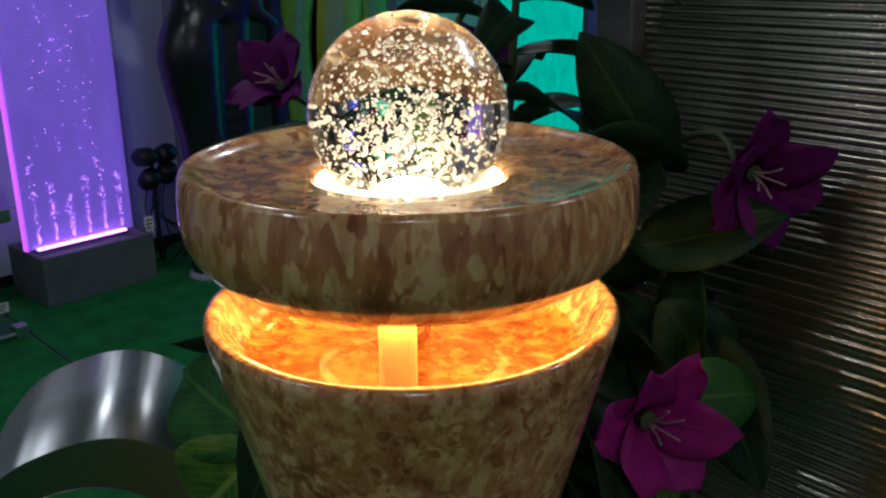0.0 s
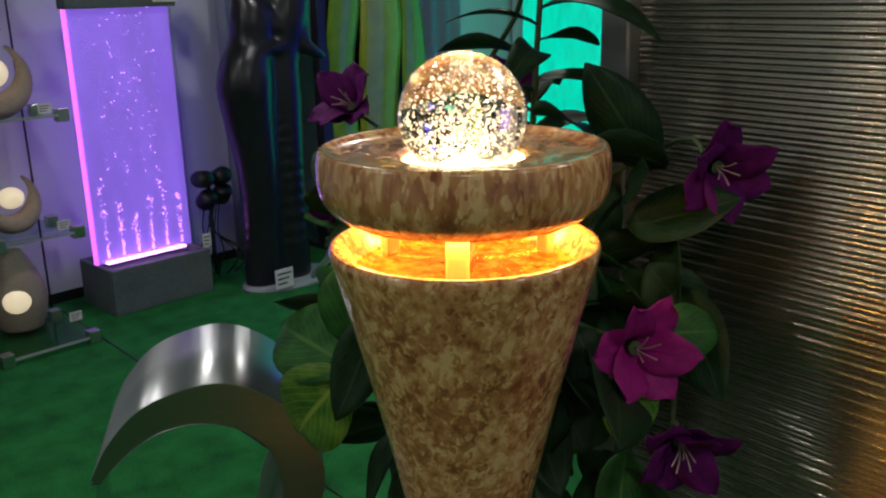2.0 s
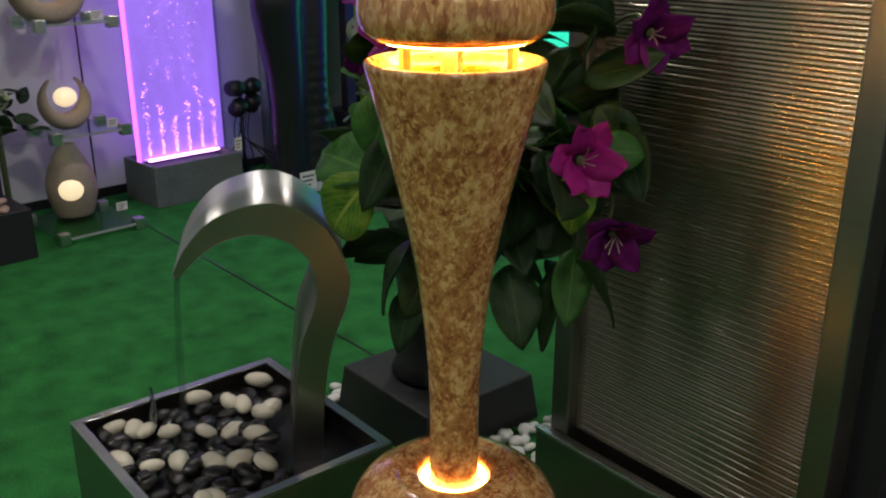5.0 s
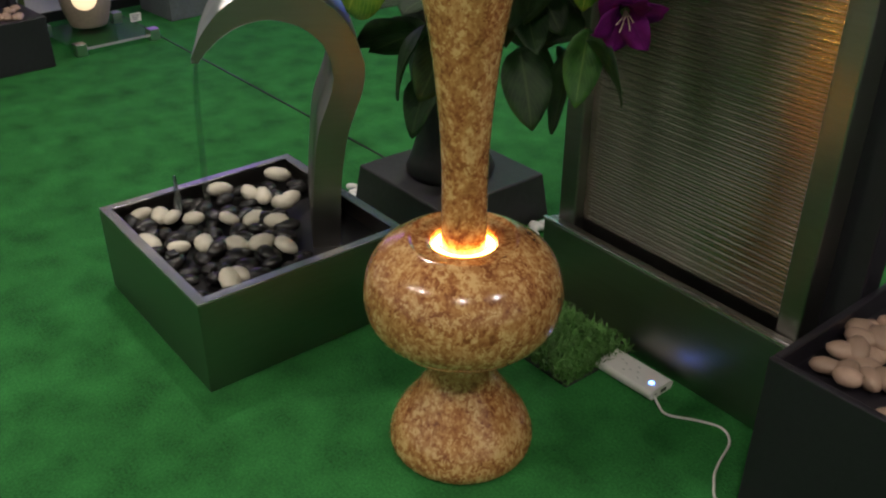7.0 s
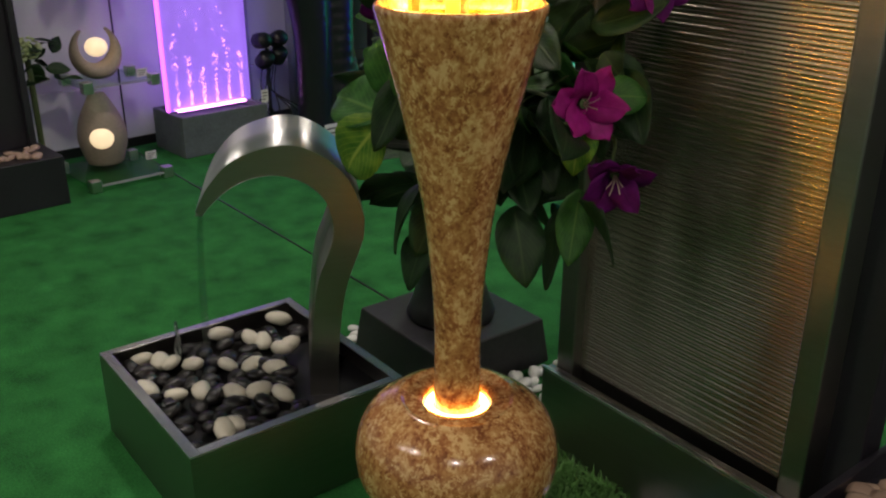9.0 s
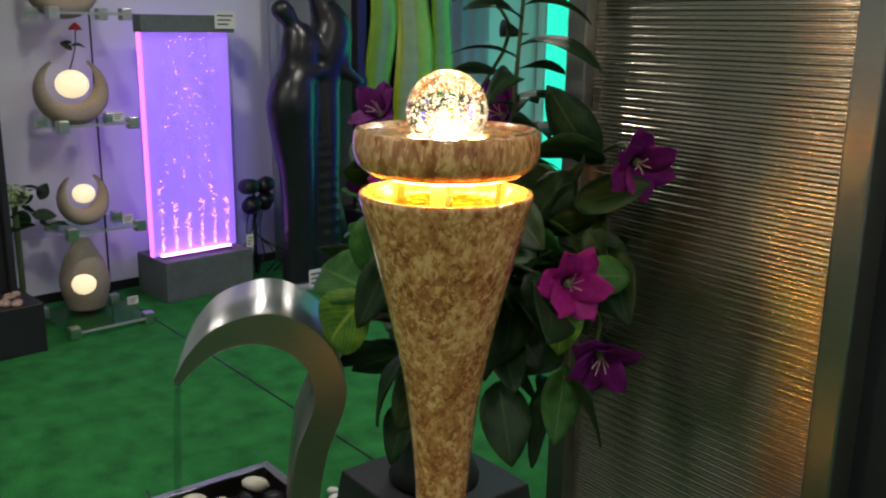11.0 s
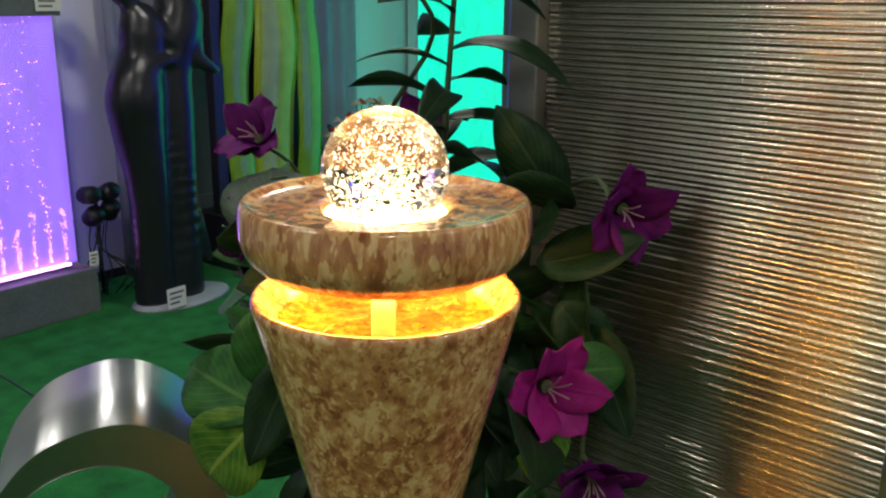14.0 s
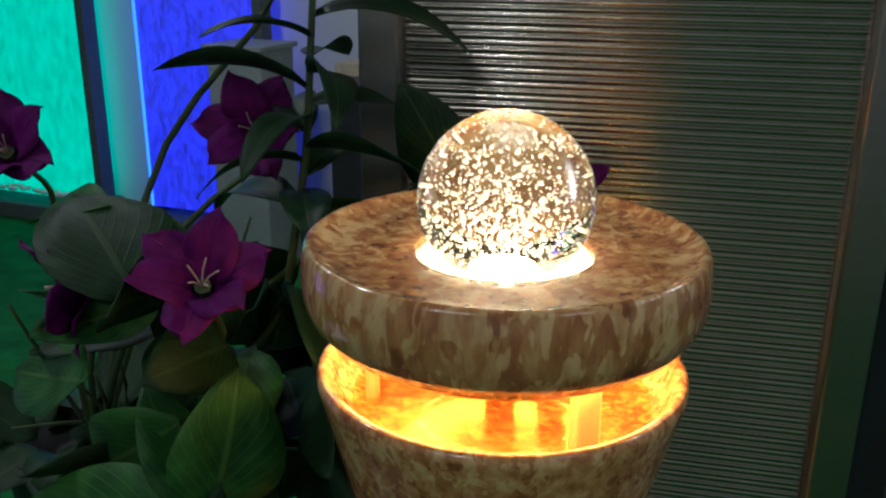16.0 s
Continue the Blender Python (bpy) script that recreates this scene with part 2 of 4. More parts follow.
PETAL = leaf_material("magenta_petal", (0.27, 0.006, 0.14), (0.42, 0.014, 0.24), (0.31, 0.008, 0.17), 0.55, 0.25)
# the magenta petal again, with shade put into a darker purple
PETAL_SHADED = leaf_material("shaded_magenta_petal", (0.078, 0.003, 0.078), (0.135, 0.006, 0.135), (0.088, 0.004, 0.088), 0.65, 0.15)
STAMEN = surface("stamen", (0.55, 0.40, 0.36), 0.6, 0, 0.1, 90.0, 20.0, 0)
RED = surface("red_petal", (0.45, 0.02, 0.02), 0.5, 0, 0.2, 60.0, 20.0, 0.1)
CREAM = surface("cream_petal", (0.55, 0.45, 0.33), 0.5, 0, 0.2, 60.0, 20.0, 0.1)
PALE_GREEN = surface("pale_green_petal", (0.42, 0.50, 0.25), 0.6, 0, 0.2, 60.0, 20.0, 0.1)
STRUT = surface("amber_resin", (0.66, 0.40, 0.14), 0.3, 0, 0.2, 60.0, 8.0, 0.05)
BALL_GLASS = glass("ball_glass", (1, 0.99, 0.96), 0.0, 1.45)
BUBBLE = surface("bubble_white", (0.95, 0.93, 0.88), 0.3, 0, 0.03, 60.0, 8.0, 0)
trans = node(BUBBLE.node_tree, "ShaderNodeBsdfTranslucent", Color=(0.95, 0.93, 0.86, 1))
both = node(BUBBLE.node_tree, "ShaderNodeMixShader", Fac=0.5)
link(BUBBLE.node_tree, BUBBLE.node_tree.nodes["Principled BSDF"].outputs[0], both.inputs[1])
link(BUBBLE.node_tree, trans.outputs[0], both.inputs[2])
link(BUBBLE.node_tree, both.outputs[0], BUBBLE.node_tree.nodes["Material Output"].inputs[0])
SHEET = clear_sheet("clear_acrylic", (0.9, 0.92, 0.93), 0.05)
SHELF_GLASS = clear_sheet("shelf_glass", (0.78, 0.88, 0.84), 0.10)
WATER = clear_sheet("water_stream", (0.86, 0.9, 0.92), 0.12)
TUBE = clear_sheet("clear_tube", (0.74, 0.80, 0.82), 0.22)
BOWL_WATER = clear_sheet("bowl_water", (0.97, 0.88, 0.62), 0.015)
LED_WARM = glowing("warm_white_led", (1.0, 0.74, 0.36), 6)
LED_AMBER = glowing("amber_led", (1.0, 0.56, 0.12), 60)
LED_RING = glowing("yellow_ring_led", (1.0, 0.56, 0.13), 13)
LED_BALL = glowing("ball_led", (1.0, 0.84, 0.54), 1100)
LAMP_GLOBE = glowing("lamp_globe", (1.0, 0.80, 0.50), 0.50, 40, 0.9)
PURPLE = glowing("violet_lit_water", (0.34, 0.145, 0.95), 0.64, 9, 0.82)
PURPLE_EDGE = glowing("violet_edge", (0.75, 0.12, 1.0), 1.6)
PURPLE_BAR = glowing("pink_violet_led", (1.0, 0.35, 1.0), 4.5)
BUBBLE_LIT = glowing("lit_bubble", (0.90, 0.35, 1.0), 1.9)
CYAN = glowing("cyan_lit_water", (0.0, 0.80, 0.50), 0.85, 45, 0.65)
BLUE = glowing("blue_lit_water", (0.03, 0.035, 0.95), 0.95, 55, 0.25)
BLUE_EDGE = glowing("blue_edge", (0.05, 0.2, 1.0), 3.0)
BLUE_LED = glowing("blue_indicator", (0.05, 0.2, 1.0), 12.0)
LAMP_FACE = glowing("ceiling_lamp_face", (1.0, 0.95, 0.88), 9.0)

# ---- building helpers ----
def finish(ob, mat, smooth=True):
    ob.data.materials.append(mat)
    if smooth:
        ob.data.polygons.foreach_set("use_smooth", [True] * len(ob.data.polygons))
    return ob


def to_mesh(name, bm):
    me = bpy.data.meshes.new(name)
    bm.to_mesh(me)
    bm.free()
    return me


def part(name, bm, mat, parent=None, label="", smooth=False):
    ob = finish(new(name, to_mesh(name, bm)), mat, smooth)
    if parent is not None:
        ob.parent = parent
    if label:
        tagged(ob, label)
    return ob


def thing(name, at, label, category, group="", kind=""):
    ob = new(name)
    ob.empty_display_size = 0.05
    ob.matrix_world = at if isinstance(at, Matrix) else Matrix.Translation(at)
    return tagged(ob, label, category, group, kind)


def box_bm(lo, hi, bevel=0.003, bm=None):
    own = bm is None
    bm = bm or bmesh.new()
    r = bmesh.ops.create_cube(bm, size=1, matrix=Matrix.LocRotScale(((Vector(lo) + Vector(hi)) / 2), None, [max(1e-4, b - a) for a, b in zip(lo, hi)]))
    if bevel and own:
        bmesh.ops.bevel(bm, geom=list(bm.edges), offset=bevel, segments=2, affect="EDGES", profile=0.5)
    return bm


def smooth_curve(pts, n):
    """n points on a smooth line through pts."""
    pts = [Vector(p) for p in pts]
    out = []
    for i in range(n):
        u = i / (n - 1) * (len(pts) - 1)
        k = min(int(u), len(pts) - 2)
        f = u - k
        p0, p1, p2, p3 = pts[max(k - 1, 0)], pts[k], pts[k + 1], pts[min(k + 2, len(pts) - 1)]
        out.append(0.5 * (2 * p1 + (p2 - p0) * f + (2 * p0 - 5 * p1 + 4 * p2 - p3) * f * f + (3 * p1 - p0 - 3 * p2 + p3) * f ** 3))
    return out


def lathe_bm(profile, seg=64, steps=0):
    """Turn a profile of (radius, height) about z."""
    if steps:
        profile = [(max(0.0, p.x), p.y) for p in smooth_curve([(r, z, 0) for r, z in profile], steps)]
    bm = bmesh.new()
    rings = []
    for r, z in profile:
        if r < 1e-5:
            rings.append([bm.verts.new((0, 0, z))])
        else:
            rings.append([bm.verts.new((r * math.cos(2 * math.pi * i / seg), r * math.sin(2 * math.pi * i / seg), z)) for i in range(seg)])
    for a, b in zip(rings, rings[1:]):
        for i in range(seg):
            j = (i + 1) % seg
            if len(a) == 1 and len(b) == 1:
                continue
            if len(a) == 1:
                bm.faces.new((a[0], b[j], b[i]))
            elif len(b) == 1:
                bm.faces.new((a[i], a[j], b[0]))
            else:
                bm.faces.new((a[i], a[j], b[j], b[i]))
    bmesh.ops.recalc_face_normals(bm, faces=bm.faces)
    return bm


def tube_bm(pts, radius, seg=8, bm=None, taper=1.0):
    bm = bm or bmesh.new()
    pts = [Vector(p) for p in pts]
    rings = []
    for i, p in enumerate(pts):
        d = (pts[min(i + 1, len(pts) - 1)] - pts[max(i - 1, 0)]).normalized()
        u = d.cross(Vector((0, 0, 1)) if abs(d.z) < 0.9 else Vector((1, 0, 0))).normalized()
        v = d.cross(u)
        r = radius * (1 + (taper - 1) * i / (len(pts) - 1))
        rings.append([bm.verts.new(p + r * (u * math.cos(2 * math.pi * k / seg) + v * math.sin(2 * math.pi * k / seg))) for k in range(seg)])
    for a, b in zip(rings, rings[1:]):
        for k in range(seg):
            bm.faces.new((a[k], a[(k + 1) % seg], b[(k + 1) % seg], b[k]))
    bm.faces.new(rings[0][::-1])
    bm.faces.new(rings[-1])
    bmesh.ops.recalc_face_normals(bm, faces=bm.faces)
    return bm


def ball_bm(m, seg=16, rings=10, bm=None):
    bm = bm or bmesh.new()
    bmesh.ops.create_uvsphere(bm, u_segments=seg, v_segments=rings, radius=1, matrix=m)
    return bm


def blob_bm(m, seed, rough=0.12, level=2):
    """An uneven stone-like lump, unit size, set by m."""
    bm = bmesh.new()
    bmesh.ops.create_icosphere(bm, subdivisions=level, radius=1)
    for v in bm.verts:
        n = noise.noise(v.co * 1.1 + Vector((seed * 3.7, seed * 1.3, 0)))
        v.co = m @ (v.co * (1 + rough * n))
    return bm


def blade_mesh(name, length, width, bend, cup, tip=0.5, curl=0.0, rows=9, cols=4, thick=0.0008, wave=0.03):
    """A leaf or petal from the origin along +x with a uv of its own (along, across)."""
    bm = bmesh.new()
    uv = bm.loops.layers.uv.new("UVMap")
    grid, where = [], {}
    for i in range(rows + 1):
        s = i / rows
        w = width * (math.sin(math.pi * min(1, s ** tip * 0.98 + 0.015)) ** 0.75)
        a = bend * s
        x, z = length * math.sin(a) / bend if abs(bend) > 1e-3 else length * s, -length * (1 - math.cos(a)) / bend if abs(bend) > 1e-3 else 0
        row = []
        for j in range(cols + 1):
            c = j / cols * 2 - 1
            ripple = wave * width * math.sin(9 * s + 2 * c) * abs(c)
            v = bm.verts.new((x, c * w / 2, z + cup * abs(c) ** 1.5 * w - curl * s * s * abs(c) * w + ripple))
            where[v] = (s, (c + 1) / 2)
            row.append(v)
        grid.append(row)
    for a, b in zip(grid, grid[1:]):
        for j in range(cols):
            f = bm.faces.new((a[j], b[j], b[j + 1], a[j + 1]))
            for l in f.loops:
                l[uv].uv = where[l.vert]
    bmesh.ops.recalc_face_normals(bm, faces=bm.faces)
    r = bmesh.ops.solidify(bm, geom=list(bm.faces), thickness=thick)
    me = to_mesh(name, bm)
    me.polygons.foreach_set("use_smooth", [True] * len(me.polygons))
    return me


def place_mesh(name, me, mat, m, parent=None):
    """An object on shared mesh data."""
    if not me.materials:
        me.materials.append(mat)
    ob = new(name, me)
    if parent is not None:
        ob.parent = parent
    ob.matrix_local = m
    return ob


def aim(p, direction, roll=0.0, size=1.0):
    """Pose at p whose +x runs along direction."""
    d = Vector(direction).normalized()
    up = Vector((0, 0, 1)) if abs(d.z) < 0.97 else Vector((0, 1, 0))
    y = up.cross(d).normalized()
    z = d.cross(y)
    m = Matrix((d, y, z)).transposed().to_4x4()
    return Matrix.Translation(p) @ m @ Matrix.Rotation(radians(roll), 4, "X") @ Matrix.Scale(size, 4)


# ---- the room ----
# the stands along the two booth walls: plan scale and turn of each row
WEST = Matrix(((1.2468, -0.1018, 0, 0.317), (0.1018, 1.2468, 0, 0.361), (0, 0, 1, 0), (0, 0, 0, 1)))
NORTH = Matrix(((1.341, 0.2122, 0, -0.405), (-0.2122, 1.341, 0, -0.915), (0, 0, 1, 0), (0, 0, 0, 1)))


def set_out(obs, plan, turn, wide, high):
    """Stand things along a booth wall: place by the row's plan, turn, and size."""
    bpy.context.view_layer.update()
    for ob in obs:
        at = ob.matrix_world.translation.copy()
        if at.length < 0.01:
            wide = plan.to_scale().x
        spot = plan @ Vector((at.x, at.y, 0))
        own = ob.matrix_world.to_3x3().to_4x4()
        ob.matrix_world = Matrix.Translation((spot.x, spot.y, at.z * high)) @ Matrix.Rotation(radians(turn), 4, "Z") @ Matrix.Diagonal((wide, wide, high, 1)) @ own


def slab(name, lo, hi, mat, label):
    return tagged(part(name, box_bm(lo, hi, 0), mat), label, name.split("_")[0], kind="structure")


slab("floor", (-4.6, -3.3, -0.1), (3.3, 4.7, 0.0), CARPET, "bright green short-pile exhibition carpet laid on the hall floor")
slab("wall_west", (-3.52, -2.66, 0.0), (-3.38, 3.55, 2.8), WALL, "pale grey painted booth wall behind the fountains")
slab("wall_north", (-3.38, 3.42, 0.0), (2.2, 3.55, 2.8), WALL, "pale grey painted booth wall behind the lit water panels")
slab("wall_east", (3.2, -3.3, 0.0), (3.3, 3.4, 2.8), WALL, "plain pale grey booth wall")
slab("wall_south", (-3.72, -3.3, 0.0), (3.2, -3.2, 2.8), WALL, "plain pale grey booth wall")
slab("ceiling", (-4.6, -3.3, 2.8), (3.3, 4.7, 2.9), CEIL, "plain dim grey hall ceiling")
tagged(part("trim", box_bm((-3.38, -2.6, 0.0), (-3.362, 3.42, 0.34), 0.003), WALL), "pale grey skirting panel along the booth wall", "trim", kind="structure")
tagged(part("baseboard", box_bm((-3.362, -2.6, 0.0), (-3.354, 3.42, 0.05), 0.002), RUBBER), "dark strip at the foot of the booth wall", "baseboard", kind="structure")
set_out([ob for ob in scene.objects if ob.name.startswith(("wall_west", "trim", "baseboard"))], WEST, 4.67, 1.25, 1.0)
set_out([ob for ob in scene.objects if ob.name.startswith("wall_north")], NORTH, -9.0, 1.36, 1.0)
seam = tube_bm([(-3.95, 1.045, 0.0), (-2.49, 1.067, 0.0), (-1.31, 1.079, 0.0), (0.2, 1.11, 0.0)], 0.004, 6)
tagged(part("trim", seam, RUBBER), "dark seam between two lengths of green carpet", "trim", kind="structure")


def drape(y0, y1, x, height):
    bm = bmesh.new()
    n = 60
    rows = []
    for i in range(n + 1):
        y = y0 + (y1 - y0) * i / n
        dx = 0.018 * math.sin((y - y0) * 62) + 0.01 * math.sin((y - y0) * 23 + 1)
        rows.append([bm.verts.new((x + dx * (1 + 0.25 * math.sin(3 * z + y * 9)), y, z)) for z in (0.01, 0.6, 1.3, height)])
    for a, b in zip(rows, rows[1:]):
        for k in range(3):
            bm.faces.new((a[k], b[k], b[k + 1], a[k + 1]))
    bmesh.ops.solidify(bm, geom=list(bm.faces), thickness=0.003)
    tagged(part("curtain", bm, DRAPE, smooth=True), "pale grey fabric drape hanging in soft folds on the wall", "curtain", "wall drapes")


drape(1.62, 2.02, -3.33, 2.6)
drape(2.62, 3.08, -3.33, 2.6)
set_out([ob for ob in scene.objects if ob.name.startswith("curtain")], WEST, 4.67, 1.25, 1.0)

# ceiling lamps
for i, (x, y) in enumerate(((-0.9, -1.6), (-1.6, -1.9), (1.2, -0.95), (1.9, 0.7), (-1.9, 0.6), (-2.0, 2.3), (0.9, 1.9))):
    lamp = thing("ceiling_light", (x, y, 2.8), "small square white downlight set in the ceiling", "ceiling light", "ceiling downlights")
    part("frame", box_bm((-0.11, -0.11, -0.015), (0.11, 0.11, -0.001), 0.004), WHITE, lamp)
    part("diffuser", box_bm((-0.09, -0.09, -0.02), (0.09, 0.09, -0.0155), 0), LAMP_FACE, lamp, "glowing white diffuser")
    area_lamp("downlight", look((x, y, 2.77), (x, y, 0)), 0.16, 0.16, (DOWN_WALL if i == 1 else DOWN_NEAR if i < 4 else DOWN_FAR), (1.0, 0.95, 0.88))


# ---- the column fountain ----
AX, AY = -0.333, 0.392
fountain = thing("column_fountain", (AX, AY, 0), "tall speckled tan cast-stone pedestal fountain with a lit crystal ball", "fountain")
body = [(0, 0.0), (0.134, 0.0), (0.143, 0.008), (0.145, 0.028), (0.132, 0.060), (0.109, 0.090), (0.086, 0.122), (0.071, 0.152), (0.064, 0.182), (0.064, 0.206), (0.070, 0.220), (0.088, 0.235), (0.126, 0.251), (0.159, 0.272), (0.178, 0.300), (0.185, 0.336), (0.183, 0.374), (0.174, 0.410), (0.157, 0.440), (0.132, 0.462), (0.110, 0.474)]
prof = [(max(0.0, p.x), p.y) for p in smooth_curve([(r, z, 0) for r, z in body[1:]], 70)]
prof = [(0, 0)] + [(q, z + 0.016 * min(1, z / 0.12) - 0.020 * max(0, min(1, (z - 0.33) / 0.13))) for q, z in prof + [(0.104, 0.477), (0.099, 0.4765), (0.0965, 0.4725), (0.093, 0.472), (0.078, 0.472), (0.064, 0.470), (0.0580, 0.464), (0.0570, 0.450), (0, 0.450)]]
part("base_vase", lathe_bm(prof, 96), STONE, fountain, "speckled round vase on a flared foot", True)
part("ring_light", lathe_bm([(0.0445, 0.4505), (0.0445, 0.460), (0.047, 0.463), (0.0525, 0.463), (0.0555, 0.460), (0.0555, 0.4505)], 64), LED_RING, fountain, "glowing yellow-white ring lamp round the stem", True)
stem_pts = [(0.0415, 0.4342), (0.0408, 0.52), (0.0405, 0.58), (0.0425, 0.64), (0.0475, 0.71), (0.0575, 0.80), (0.0725, 0.885), (0.0915, 0.97), (0.106, 1.03), (0.1185, 1.08), (0.1285, 1.118)]
prof = [(p.x, p.y) for p in smooth_curve([(r, z, 0) for r, z in stem_pts], 60)]
prof = [(0, 0.4342)] + prof + [(0.1325, 1.133), (0.1332, 1.138), (0.1315, 1.1425), (0.1275, 1.1435), (0.1235, 1.141), (0.1205, 1.135), (0.1150, 1.124), (0.1070, 1.1165), (0.095, 1.1135), (0, 1.1125)]
part("bowl_stem", lathe_bm(prof, 96), STONE, fountain, "slender flared stem that opens into a bowl", True)
part("bowl_water", lathe_bm([(0, 1.1185), (0.1085, 1.1185), (0.1085, 1.118), (0, 1.118)], 48), BOWL_WATER, fountain, "shallow clear water", True)
for a in (-46, 74, 194):
    ca, sa = math.cos(radians(a)), math.sin(radians(a))
    bm = box_bm((-0.005, -0.0105, 1.058), (0.005, 0.0105, 1.1735), 0.003)
    ob = part("strut", bm, STRUT, fountain, "amber resin support")
    ob.matrix_local = Matrix.Translation((0.093 * ca, 0.093 * sa, 0)) @ Matrix.Rotation(radians(a), 4, "Z")
# darker stone instead of amber puts the shade under the dish into the pipe
part("pipe", tube_bm([(0, 0, 1.057), (0, 0, 1.18)], 0.011, 16), STONE, fountain, "speckled feed pipe", True)
part("strip_light", lathe_bm([(0.098, 1.1715), (0.098, 1.1727), (0.108, 1.1727), (0.108, 1.1715), (0.098, 1.1715)], 64), LED_AMBER, fountain, "amber led strip under the dish")
disc = [(0, 1.173), (0.108, 1.173), (0.119, 1.1745), (0.1285, 1.181), (0.1355, 1.190), (0.1395, 1.200), (0.1410, 1.212), (0.1405, 1.226), (0.1390, 1.2355), (0.1375, 1.2385), (0.1355, 1.2395), (0.1335, 1.2390), (0.1310, 1.2368), (0.1265, 1.2338), (0.1200, 1.2318), (0.105, 1.2304), (0.080, 1.2296), (0.0640, 1.2292), (0.0610, 1.2270), (0.0600, 1.222), (0, 1.220)]
top = part("top_disc", lathe_bm(disc, 96), STONE_STREAK, fountain, "shallow round dish of streaked tan stone", True)
part("light_collar", lathe_bm([(0.047, 1.2195), (0.047, 1.2250), (0.049, 1.2268), (0.0555, 1.2270), (0.0585, 1.2255), (0.0590, 1.2205)], 64), LED_WARM, fountain, "glowing ring lamp under the ball", True)
ball = part("crystal_ball", ball_bm(Matrix.Translation((0, 0, 1.2600)) @ Matrix.Scale(0.0612, 4), 64, 40), BALL_GLASS, fountain, "clear crystal ball full of small bubbles", True)
rng = random.Random(5)
seed_bm = bmesh.new()
bmesh.ops.create_icosphere(seed_bm, subdivisions=1, radius=1)
seed_v = [v.co.copy() for v in seed_bm.verts]
seed_f = [[v.index for v in f.verts] for f in seed_bm.faces]
for size, count in ((0.0005, 1500), (0.0008, 800), (0.0012, 220)):
    verts, faces = [], []
    for _ in range(count):
        while True:
            p = Vector([rng.uniform(-1, 1) for _ in range(3)]) if rng.random() < 0.62 else Vector((rng.gauss(0, 0.36), rng.gauss(0, 0.36), rng.gauss(-0.30, 0.34)))
            if 0.12 < p.length < 0.95 and (p.xy.length > 0.3 or p.z > -0.45):
                break
        s = size * rng.uniform(0.7, 1.3)
        at = Vector((0, 0, 1.2600)) + p * 0.0584
        faces += [[k + len(verts) for k in f] for f in seed_f]
        verts += [v * s + at for v in seed_v]
    me = bpy.data.meshes.new("bubbles")
    me.from_pydata(verts, [], faces)
    bm = bmesh.new()
    bm.from_mesh(me)
    tagged(part("bubbles", bm, BUBBLE, ball, "fine white bubbles", True), kind="stuff")
part("core_lamp", ball_bm(Matrix.Translation((0, 0, 1.2265)) @ Matrix.Diagonal((0.016, 0.016, 0.007, 1)), 20, 10), LED_BALL, ball, "small bright lamp in the foot of the ball", True)
for o in list(fountain.children):
    if not o.name.startswith("base_vase"):
        o.location.z += {"top_disc": 0.011, "strip_light": 0.011, "light_collar": 0.012, "crystal_ball": 0.016}.get(o.name, 0.0125)
        if o.name == "ring_light":
            o.location.z = -0.0035


# ---- the ribbed water wall ----
wall_at = Matrix.Translation((-0.270, 0.946, 0)) @ Matrix.Rotation(radians(-0.8), 4, "Z")
water_wall = thing("water_wall", wall_at, "tall brushed-steel water wall with a finely ribbed face", "fountain")
W = 0.278
bm = bmesh.new()
pitch, z0, z1 = 0.0086, 0.235, 1.62
count = int((z1 - z0) / pitch)
prev = None
for i in range(count * 6 + 1):
    z = z0 + i * pitch / 6
    y = (-0.0030 if (i // 6) % 2 else -0.0014) * abs(math.sin(math.pi * i / 6)) ** 0.8
    cur = (bm.verts.new((-W, y, z)), bm.verts.new((W, y, z)))
    if prev:
        bm.faces.new((prev[0], prev[1], cur[1], cur[0]))
    prev = cur
part("ribbed_sheet", bm, RIBBED, water_wall, "wet horizontal steel ribs", True)
part("back_panel", box_bm((-W, 0.004, 0.0), (W, 0.05, 1.62), 0), STEEL_DARK, water_wall)
part("left_post", box_bm((-W - 0.055, -0.028, 0.0), (-W - 0.001, 0.055, 1.66), 0.004), STEEL_DARK, water_wall)
part("right_post", box_bm((W + 0.001, -0.028, 0.0), (W + 0.052, 0.055, 1.66), 0.004), STEEL_DARK, water_wall)
part("top_rail", box_bm((-W, -0.028, 1.621), (W, 0.055, 1.66), 0.004), STEEL_DARK, water_wall)
part("basin", box_bm((-W - 0.07, -0.062, 0.0), (W + 0.055, -0.029, 0.227), 0.004), STEEL_DARK, water_wall, "low steel basin front")
part("basin_lip", box_bm((-W - 0.07, -0.066, 0.2275), (W + 0.055, -0.056, 0.2345), 0.0015), STEEL, water_wall, "bright folded steel lip")


# ---- the arched spout fountain ----
BX0, BX1, BY0, BY1, BH = -1.343, -0.784, 0.055, 0.592, 0.228
spout = thing("spout_fountain", ((BX0 + BX1) / 2, (BY0 + BY1) / 2, 0), "square brushed-steel basin of pebbles with an arched steel spout", "fountain")
hx, hy = (BX1 - BX0) / 2, (BY1 - BY0) / 2
tk, rim = 0.004, 0.024
part("front_panel", box_bm((-hx, -hy, 0), (hx, -hy + tk, BH - 0.004), 0.001), STEEL_DARK, spout)
part("back_panel", box_bm((-hx, hy - tk, 0), (hx, hy, BH - 0.004), 0.001), STEEL_DARK, spout)
